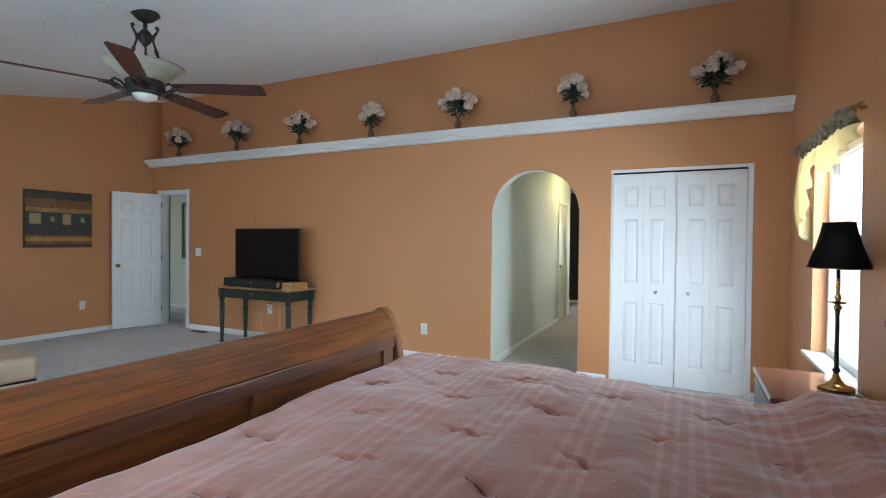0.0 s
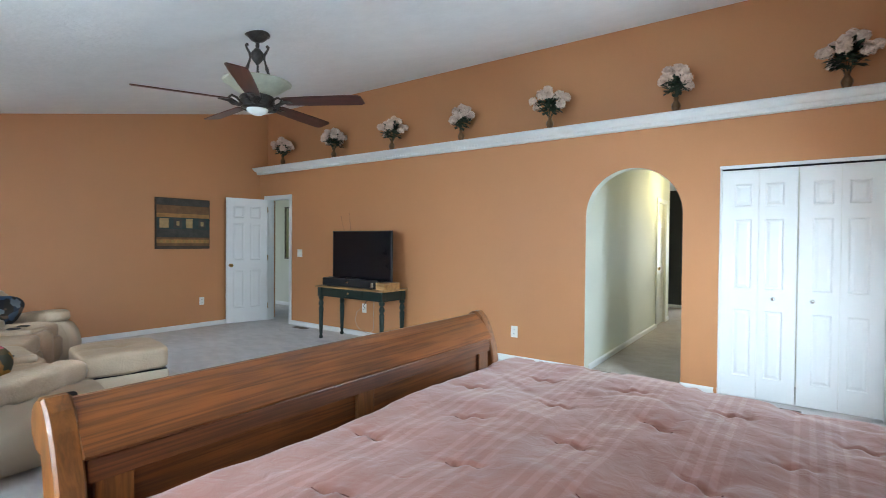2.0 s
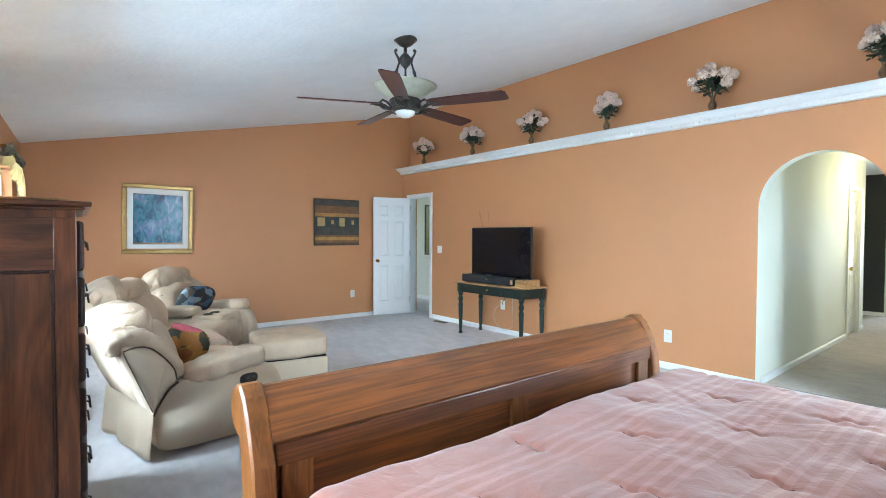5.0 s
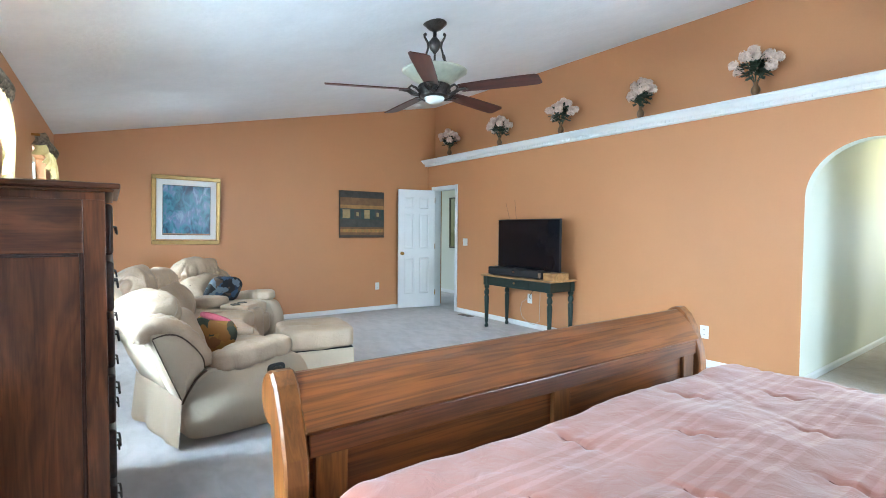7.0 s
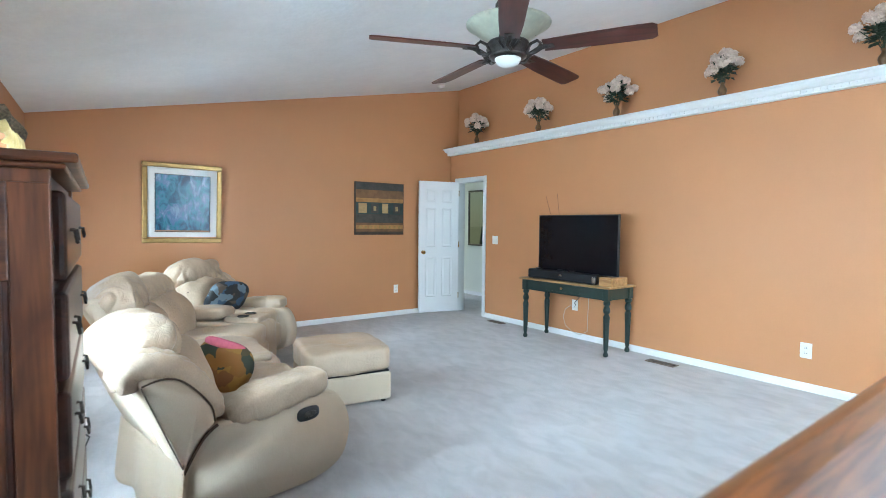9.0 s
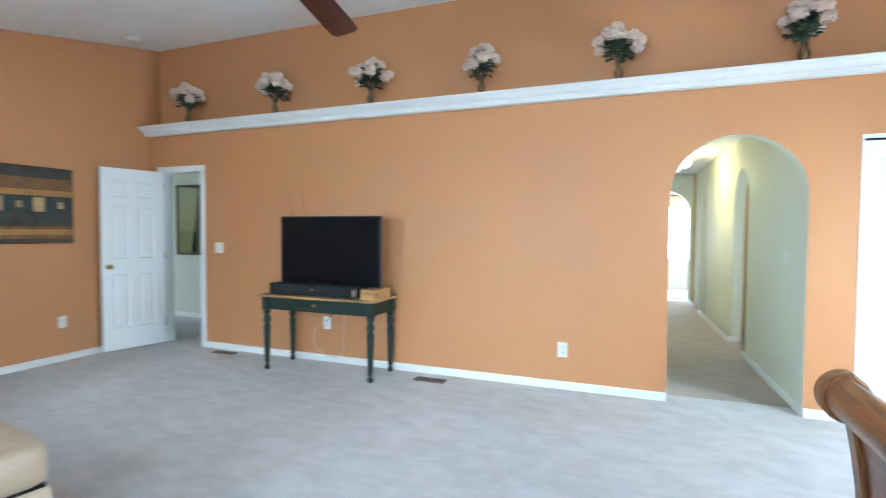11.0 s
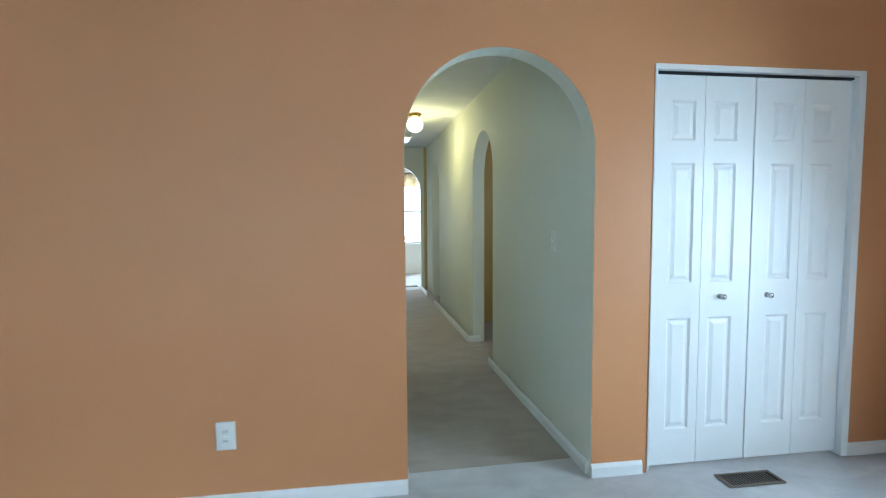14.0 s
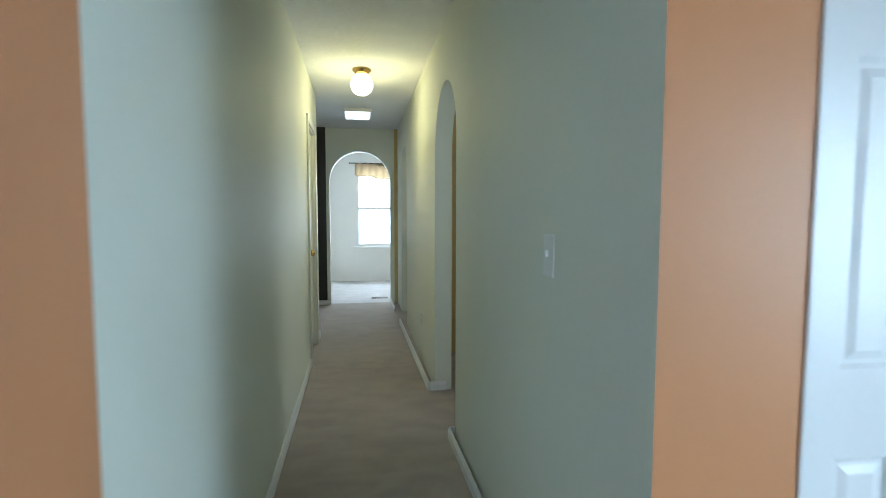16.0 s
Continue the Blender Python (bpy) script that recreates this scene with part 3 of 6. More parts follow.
def valance(m, w, tail, label):
    """A gathered swag: a patterned heading, gold cloth below that falls into a cascade at one end (tail: -1 or 1)."""
    v = thing("valance", m, label, "valance", "window valances")
    nu, nv = 90, 22
    for nm, mat, za, zb, off in (("heading", M_GREY_CLOTH, 0.0, -0.10, -0.004), ("swag", M_GOLD_CLOTH, -0.09, None, 0.0)):
        b = bmesh.new()
        grid = []
        for i in range(nu + 1):
            s = i / nu
            x = (s - 0.5) * w
            e = s if tail > 0 else 1 - s
            hem = -0.17 - 0.10 * math.sin(min(1.0, e / 0.6) * math.pi) - 0.46 * max(0.0, (e - 0.60) / 0.40) ** 0.8
            hem -= 0.03 * math.sin(e * 40) * (e > 0.62)
            z1 = zb if zb is not None else hem
            ends = abs(2 * s - 1)
            col = []
            for j in range(nv + 1):
                t = j / nv
                z = za + (z1 - za) * t
                fold = 0.010 * math.sin(x * 52 + 1.2 * math.sin(t * 3)) + 0.007 * math.sin(x * 91 + t * 5)
                ret = 0.07 * max(0.0, (ends - 0.94) / 0.06)
                col.append(b.verts.new((x, -0.075 + ret + off + fold * (0.5 + t * 0.8) - 0.02 * math.sin(t * math.pi), z + 0.012 * math.sin(x * 46))))
            grid.append(col)
        for i in range(nu):
            for j in range(nv):
                b.faces.new((grid[i][j], grid[i + 1][j], grid[i + 1][j + 1], grid[i][j + 1]))
        bmesh.ops.solidify(b, geom=b.faces[:], thickness=0.003)
        part(nm, b, mat, v, smooth=True)
    part("rod", tube([(-w / 2, -0.05, -0.02), (w / 2, -0.05, -0.02)], 0.008), M_BRASS, v)
    for x in (-w / 2, w / 2):
        part("bracket", box(x - 0.006, x + 0.006, -0.055, 0.002, -0.03, -0.01), M_BRASS, v)
    return v


valance(pose(XR, (EW0 + EW1) / 2, 2.03, 0, 0, -90), 1.14, -1, "gold cloth swag valance with a grey patterned heading")
for u0, u1 in SOUTH_WINDOWS:
    valance(SOUTH @ pose((u0 + u1) / 2, 0, 2.12, 0, 0, 180), u1 - u0 + 0.10, 1, "gold cloth swag valance with a grey patterned heading")

# the bright overcast sky seen through the windows
b = box(-1.0, 9.5, -1.62, -1.6, -0.3, 4.0)
structure("backdrop", b, M_SKYBACK, "bright white overcast sky beyond the windows", m=SOUTH, category="backdrop")
b = box(XR + 0.70, XR + 0.72, 1.0, 9.5, -0.3, 4.0)
structure("backdrop", b, M_SKYBACK, "bright white overcast sky beyond the window", category="backdrop")

# ---- structure: entry landing beyond the open door ----
structure("wall_landing", box(-9.4, -6.3, 6.4, 6.5, 0, 2.5), M_PALE, "pale green-cream wall of the landing", category="wall")
structure("wall_landing_side", box(-6.42, -6.3, YN + WT, 6.4, 0, 2.5), M_PALE, "pale wall at the side of the landing", category="wall")
# the opening is invented, out of view, and admits the landing's fill lamp
structure("wall_landing_west", slab([plain(-6.5, -6.2, 2.5), (-6.2, -5.3, [(0, 0, 0.7, 0.7), (2.1, 2.1, 2.5, 2.5)]), plain(-5.3, -4.9, 2.5)], 0.0, 0.1), None, "pale wall closing the landing with an unseen opening added for light", m=pose(-9.4, 0, 0, 0, 0, 90) @ pose(0, 0, 0, 0, 0, 180) @ Matrix.Diagonal((1, -1, 1, 1)), mats=[M_PALE, M_PALE], category="wall")
structure("ceiling_landing", box(-9.5, -6.3, YN + 0.12, 6.5, 2.45, 2.52), M_CEIL, "white landing ceiling", category="ceiling")
base_run((-9.4, 6.4), (-6.42, 6.4))
mir = thing("wall_mirror", pose(-8.42, 6.398, 1.50), "wide mirror on the landing, dark reflection put into its tint, thin pewter-toned frame", "mirror")
# frame kept in dark pewter to hold down the fill lamp's glare
for x0, x1, z0, z1 in ((-0.31, 0.31, 0.50, 0.535), (-0.31, 0.31, -0.535, -0.50), (-0.31, -0.275, -0.50, 0.50), (0.275, 0.31, -0.50, 0.50)):
    part("frame_bar", box(x0, x1, -0.03, 0, z0, z1, 0.006), M_IRON, mir)
# dark tint in the glass paints the dark opening that it mirrors
part("glass", box(-0.28, 0.28, -0.018, -0.006, -0.505, 0.505), material("mirror_dark_reflection", (0.10, 0.11, 0.10), 0.03, metal=1.0, var=0.02, bump=0, gloss_var=0.01), mir)


# ---- structure: hall behind the arch (its own axes: x across, y along) ----
def hall_struct(name, bm, mats, label, category):
    return structure(name, bm, None, label, m=HALL, mats=mats, category=category)


HW, HC, HEND, FARY = 0.446, 2.46, 4.45, 6.28
turn_l = pose(-HW, 0, 0, 0, 0, 90)      # x along the hall, face to +x
lm = HALL @ turn_l
lcols = [plain(WT, 3.46, HC), plain(3.46, 4.14, HC, 2.03), plain(4.14, HEND, HC)]
structure("wall_hall_west", slab(lcols, 0.0, 0.12), None, "pale cream hall wall with a closed door", m=lm, mats=[M_PALE, M_PALE], category="wall")
HE = 0.473
rm = HALL @ pose(HE, 0, 0, 0, 0, -90.45)   # x runs back along the hall
A1, A2 = 2.28, 5.25
rcols = [plain(-FARY, -(A2 + 0.36), HC)] + arch_cols(-A2, 0.36, 1.74, HC) + [plain(-(A2 - 0.36), -(A1 + 0.39), HC)] + arch_cols(-A1, 0.39, 1.70, HC) + [plain(-(A1 - 0.39), -0.004, HC)]
structure("wall_hall_east", slab(rcols, 0.0, 0.12), None, "pale cream hall wall with two arched openings", m=rm, mats=[M_PALE, M_PALE], category="wall")
fcols = [plain(-HW - 0.02, -0.42, HC)] + arch_cols(0.0, 0.42, 1.72, HC) + [plain(0.42, HE, HC)]
hall_struct("wall_hall_north", slab(fcols, FARY, FARY + 0.12), [M_PALE, M_ARCH], "pale wall with an arch at the hall's end", "wall")
# sheet of darker, browner carpet laid just above the floor along the hall
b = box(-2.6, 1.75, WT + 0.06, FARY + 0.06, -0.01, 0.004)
hall_struct("floor_hall", b, [M_CARPET_HALL], "darker brownish beige carpet along the hall", "floor")
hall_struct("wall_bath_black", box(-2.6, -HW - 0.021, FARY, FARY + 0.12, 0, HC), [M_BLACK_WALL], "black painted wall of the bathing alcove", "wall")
hall_struct("wall_bath_west", box(-2.72, -2.6, HEND - 0.12, FARY + 0.12, 0, HC), [M_PALE], "pale wall closing the bathing alcove", "wall")
hall_struct("wall_bath_south", box(-2.6, -HW - 0.12, HEND - 0.12, HEND, 0, HC), [M_PALE], "pale wall of the bathing alcove", "wall")
hall_struct("ceiling_hall", box(-2.72, 2.6, WT + 0.003, FARY + 0.12, HC, HC + 0.08), [M_CEIL], "white textured hall ceiling", "ceiling")
# unseen openings, added only to let the fill lamps into the side rooms
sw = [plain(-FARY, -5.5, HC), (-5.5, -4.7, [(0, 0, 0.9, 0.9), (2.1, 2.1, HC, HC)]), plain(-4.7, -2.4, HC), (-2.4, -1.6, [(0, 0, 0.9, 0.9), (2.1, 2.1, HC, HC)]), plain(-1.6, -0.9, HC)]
structure("wall_side_rooms", slab(sw, 0.0, 0.1), None, "tan painted wall of the side rooms with openings added for fill lamps", m=HALL @ pose(1.75, 0, 0, 0, 0, -90), mats=[M_TAN, M_TAN], category="wall")
hall_struct("wall_side_rooms_south", box(HE + 0.12, 1.85, 0.9, 1.0, 0, HC), [M_TAN], "tan painted wall of the side room", "wall")
hall_struct("wall_side_rooms_mid", box(HE + 0.12, 1.75, 3.6, 3.7, 0, HC), [M_TAN], "tan painted partition between side rooms", "wall")
hall_struct("wall_side_rooms_north", box(HW, 1.85, FARY + 0.003, FARY + 0.12, 0, HC), [M_TAN], "tan painted wall of the side room", "wall")


def hall_base(p0, p1):
    a, c = HALL @ Vector((*p0, 0)), HALL @ Vector((*p1, 0))
    base_run((a.x, a.y), (c.x, c.y))


hall_base((-HW, WT), (-HW, 3.40))
hall_base((-HW, 4.20), (-HW, HEND))
def east_x(v):
    return HE - 0.00785 * v


hall_base((east_x(A1 - 0.39), A1 - 0.39), (east_x(0.02), 0.02))
hall_base((east_x(A2 - 0.36), A2 - 0.36), (east_x(A1 + 0.39), A1 + 0.39))
hall_base((east_x(FARY), FARY), (east_x(A2 + 0.36), A2 + 0.36))
hall_base((-2.5, FARY), (-0.42, FARY))
hall_base((HE - 0.02, A1 + 0.39), (HE + 0.10, A1 + 0.39))
hall_base((HE + 0.10, A1 - 0.39), (HE - 0.015, A1 - 0.39))
casing("hall_door_frame", 3.46, 4.14, 2.03, lm, "cream painted door casing in the hall")
hd = thing("door_2", lm @ pose(3.477, 0.03, 0.012), "closed cream six-panel hall door", "door", kind="structure")
part("leaf", door_leaf(0.646, 2.0, 0.035, six_panel(0.646, 2.0)), M_DOOR, hd)
knob(hd, 0.06, 0.93, M_BRASS)

# bath tub on the alcove floor
tub = thing("bathtub", HALL @ pose(-1.75, FARY - 0.5, 0), "white built-in bathtub with a tiled apron", "bathtub")
b = box(-0.82, 0.9, -0.4, 0.46, 0, 0.5, 0.02)
part("apron", b, M_TUB, tub)
part("rim", box(-0.84, 0.95, -0.43, 0.47, 0.5, 0.55, 0.018, 3), M_TUB, tub)

# far bright room
FR = 8.75
hall_struct("wall_far_north", slab([plain(-2.2, -0.06, 2.6), (-0.06, 1.0, [(0, 0, 0.66, 0.66), (2.1, 2.1, 2.6, 2.6)]), plain(1.0, 2.4, 2.6)], FR, FR + 0.12), [M_ARCH, M_ARCH], "white wall of the far room with a window", "wall")
hall_struct("wall_far_west", box(-0.78, -0.66, FARY + 0.12, FR, 0, 2.6), [M_ARCH], "white wall of the far room", "wall")
hall_struct("wall_far_east", box(2.3, 2.4, FARY + 0.12, FR, 0, 2.6), [M_ARCH], "white wall of the far room", "wall")
hall_struct("ceiling_far", box(-2.2, 2.4, FARY + 0.123, FR + 0.12, 2.6, 2.68), [M_CEIL], "white ceiling of the far room", "ceiling")
window("window_5", HALL @ pose(0.47, FR, 0), 1.06, 0.66, 2.1, "white window of the far room with bright foliage outside", 0.12)
v = thing("far_valance", HALL @ pose(0.47, FR, 2.22), "tan cloth valance on a dark rod in the far room", "valance")
part("rod", tube([(-0.62, -0.06, 0), (0.62, -0.06, 0)], 0.009), M_IRON, v)
part("finial", lathe([(0.004, -0.02), (0.018, 0), (0.004, 0.02)], 12), M_IRON, v, m=pose(-0.64, -0.06, 0, 0, 90, 0))
for x in (-0.6, 0.6):
    part("bracket", box(x - 0.005, x + 0.005, -0.06, 0, -0.012, 0.006), M_IRON, v)
b = bmesh.new()
rows = []
for i in range(41):
    x = -0.55 + 1.1 * i / 40
    drop = 0.22 + 0.16 * i / 40 + 0.02 * math.sin(i * 0.5)
    rows.append([b.verts.new((x, -0.065 + 0.015 * math.sin(i * 1.3), 0.0 - drop * k / 6)) for k in range(7)])
for i in range(40):
    for k in range(6):
        b.faces.new((rows[i][k], rows[i + 1][k], rows[i + 1][k + 1], rows[i][k + 1]))
bmesh.ops.solidify(b, geom=b.faces[:], thickness=0.004)
part("cloth", b, material("tan_valance_cloth", (0.52, 0.43, 0.30), 0.8, var=0.15), v, smooth=True)
fd = thing("door_3", HALL @ pose(-0.63, FARY + 0.22, 0.012, 0, 0, 86), "white door folded open in the far room", "door", kind="structure")
part("leaf", door_leaf(0.75, 2.0, 0.035, six_panel(0.75, 2.0)), M_DOOR, fd)
knob(fd, 0.69, 0.93, M_CHROME)

# ---- lamps of the hall ----
gl = thing("globe_light", HALL @ pose(0.0, 3.42, HC), "lit white glass globe ceiling light with brass collar", "ceiling light")
part("collar", lathe([(0.075, 0), (0.078, -0.012), (0.055, -0.03), (0.05, -0.045)], 24), M_BRASS, gl, smooth=True)
part("globe", lathe([(0.045, -0.042), (0.075, -0.07), (0.092, -0.11), (0.092, -0.14), (0.075, -0.18), (0.04, -0.205), (0.005, -0.212)], 24), M_GLOBE, gl, smooth=True)
d = bpy.data.lights.new("globe_bulb", "POINT")
d.energy, d.color, d.shadow_soft_size = 27, (1.0, 0.78, 0.34), 0.08
lo = new("globe_bulb", d)
lo.matrix_world = HALL @ pose(0.0, 3.42, HC - 0.3)
fl = thing("flush_light", HALL @ pose(-0.03, 5.15, HC), "rectangular lit white flush ceiling light", "ceiling light")
part("pan", box(-0.16, 0.16, -0.2, 0.2, -0.035, 0, 0.006), M_PLATE, fl)
part("diffuser", box(-0.14, 0.14, -0.18, 0.18, -0.06, -0.032, 0.01), M_TUBE, fl)

# ---- plates and registers ----
def plate(name, m, w, h, label, kind_, mat=None):
    mat = mat or M_PLATE
    p = thing(name, m, label, kind_)
    part("cover", box(-w / 2, w / 2, -0.006, 0, -h / 2, h / 2, 0.003), mat, p)
    if "switch" in name:
        k = 2 if w > 0.1 else 1
        for i in range(k):
            x = (i - (k - 1) / 2) * 0.046
            part("toggle", box(x - 0.005, x + 0.005, -0.016, -0.004, -0.004, 0.014, 0.002), mat, p)
    else:
        for z in (-0.022, 0.022):
            part("socket", box(-0.014, 0.014, -0.009, -0.005, z - 0.013, z + 0.013, 0.004), mat, p)
            for x in (-0.006, 0.006):
                part("slot", box(x - 0.0015, x + 0.0015, -0.0095, -0.008, z - 0.005, z + 0.006), M_DARK, p)
    return p


plate("light_switch", pose(-6.46, YN, 1.15), 0.115, 0.118, "white double light switch plate beside the door", "switch")
plate("wall_outlet", pose(-2.635, YN, 0.34), 0.085, 0.13, "white outlet plate low on the terracotta wall", "outlet")
plate("wall_outlet", pose(-5.02, YN, 0.40), 0.085, 0.13, "white outlet plate behind the console table", "outlet")
plate("wall_outlet", pose(XL, 3.98, 0.40, 0, 0, 90), 0.075, 0.12, "white outlet plate beside the open door", "outlet")
plate("light_switch", rm @ pose(-0.50, 0, 1.16), 0.072, 0.118, "cream single light switch plate in the hall", "switch", M_ARCH)
plate("wall_outlet", rm @ pose(-3.5, 0, 0.36), 0.072, 0.118, "cream outlet plate low in the hall", "outlet", M_ARCH)


def register(m, w, h, label):
    r = thing("floor_register", m, label, "floor vent", "floor registers")
    part("pit", box(-w / 2 + 0.012, w / 2 - 0.012, -h / 2 + 0.012, h / 2 - 0.012, 0.001, 0.004), M_DARK, r)
    for a in ((-w / 2, w / 2, -h / 2, -h / 2 + 0.014), (-w / 2, w / 2, h / 2 - 0.014, h / 2), (-w / 2, -w / 2 + 0.014, -h / 2 + 0.014, h / 2 - 0.014), (w / 2 - 0.014, w / 2, -h / 2 + 0.014, h / 2 - 0.014)):
        part("frame_bar", box(a[0], a[1], a[2], a[3], 0.0, 0.009, 0.002), M_VENT, r)
    n = int((w - 0.04) / 0.016)
    for i in range(n):
        x = -w / 2 + 0.022 + i * 0.016
        part("louvre", box(x - 0.002, x + 0.002, -h / 2 + 0.014, h / 2 - 0.014, 0.004, 0.007), M_VENT, r)


register(pose(-6.26, 4.86, 0), 0.28, 0.10, "brown metal floor register beside the door")
register(pose(-3.78, 4.79, 0), 0.30, 0.11, "brown metal floor register in the carpet")
register(pose(-0.135, 4.855, 0), 0.30, 0.12, "brown metal floor register before the closet")
register(HALL @ pose(0.28, 6.75, 0), 0.25, 0.11, "brown metal floor register in the far room")

# smoke detector near the corner of the ceiling
sd = thing("smoke_detector", pose(-7.05, 4.45, ceil_z(4.45)) @ Matrix.Rotation(math.atan(0.206), 4, "X"), "round white smoke detector on the sloping ceiling", "smoke detector")
part("base", lathe([(0.065, 0.0), (0.065, -0.012), (0.06, -0.016)], 24), M_PLATE, sd, smooth=True)
part("cap", lathe([(0.052, -0.014), (0.05, -0.032), (0.03, -0.04), (0.004, -0.041)], 24), M_PLATE, sd, smooth=True)

# ---- bed ----
FX, BY0, BY1 = -1.40, 0.40, 2.40
def sleigh(inflate=0.0):
    inner = [(-0.012, 0.10), (-0.012, 0.815), (0.014, 0.818), (0.016, 0.826), (0.004, 0.842), (-0.012, 0.866), (-0.034, 0.896), (-0.06, 0.926), (-0.092, 0.950)] if not inflate else [(0.0, 0.10), (0.012, 0.45), (0.016, 0.62), (0.014, 0.70), (0.006, 0.76), (-0.012, 0.82), (-0.036, 0.88), (-0.062, 0.925), (-0.092, 0.952)]
    roll = [(-0.092 - 0.06 * math.sin(a), 0.892 + 0.06 * math.cos(a)) for a in [radians(k) for k in range(12, 198, 9)]]
    outer = [(-0.070, 0.79), (-0.058, 0.72), (-0.045, 0.62), (-0.036, 0.45), (-0.036, 0.10)]
    pts = inner + roll + outer
    if inflate:
        out = []
        n = len(pts)
        for i in range(n):
            (xa, za), (xb, zb) = pts[i - 1], pts[(i + 1) % n]
            dx, dz = xb - xa, zb - za
            k = math.hypot(dx, dz) or 1
            out.append((pts[i][0] + inflate * dz / k, pts[i][1] - inflate * dx / k))
        pts = out
    return [(FX + x, z) for x, z in pts]


bed = thing("sleigh_bed", pose(0, 0, 0), "honey oak sleigh bed with a rolled, panelled footboard", "bed")
part("footboard", extrude_profile(sleigh(), BY0 + 0.03, BY1 - 0.03, 12), M_OAK, bed, smooth=False)
for ya, yb in ((BY0 - 0.03, BY0 + 0.035), (BY1 - 0.035, BY1 + 0.03)):
    b = bmesh.new()
    rings = []
    for y, fat in ((ya, 0.006), (ya + 0.007, 0.013), (yb - 0.007, 0.013), (yb, 0.006)):
        rings.append([b.verts.new((x, y, 0.0 if z < 0.125 else z)) for x, z in sleigh(fat)])
    k = len(rings[0])
    for p, q in zip(rings, rings[1:]):
        for i in range(k):
            b.faces.new((p[i], p[(i + 1) % k], q[(i + 1) % k], q[i]))
    b.faces.new(rings[0])
    b.faces.new(rings[-1])
    part("foot_post", b, M_OAK_DARK, bed, "lighter oak end post")
# rail and stiles proud of the panel on the bed side
# rail's shade under the rolled board is painted into its oak
part("rail", box(FX - 0.014, FX + 0.008, BY0 + 0.04, BY1 - 0.04, 0.752, 0.814, 0.004), M_OAK_SHADED, bed, "red oak rail with its shade put into a darker tone")
for y in (BY0 + 0.10, (BY0 + BY1) / 2, BY1 - 0.10):
    part("stile", box(FX - 0.014, FX + 0.006, y - 0.045, y + 0.045, 0.2, 0.756, 0.003), M_OAK_DARK, bed)
    part("stile", box(FX - 0.058, FX - 0.030, y - 0.045, y + 0.045, 0.1, 0.62, 0.005), M_OAK_DARK, bed)
b = extrude_profile([(0.80 - (x - FX) * 0.6, z * 1.28) for x, z in sleigh()], BY0 + 0.03, BY1 - 0.03, 4)
b.transform(Matrix.Translation((-0.06, 0, 0)))
part("headboard", b, M_OAK, bed)
for y in (BY0 + 0.03, BY1 - 0.03):
    part("side_rail", box(FX, 0.74, y - 0.02, y + 0.02, 0.22, 0.40, 0.005), M_OAK, bed)
mt = thing("mattress", pose(0, 0, 0), "white mattress under the comforter", "mattress")
part("body", box(FX + 0.19, 0.68, BY0 + 0.07, BY1 - 0.07, 0.36, 0.64, 0.05, 3), M_MAT, mt)
part("base", box(FX + 0.19, 0.68, BY0 + 0.08, BY1 - 0.08, 0.16, 0.355, 0.02, 2), M_MAT, mt)


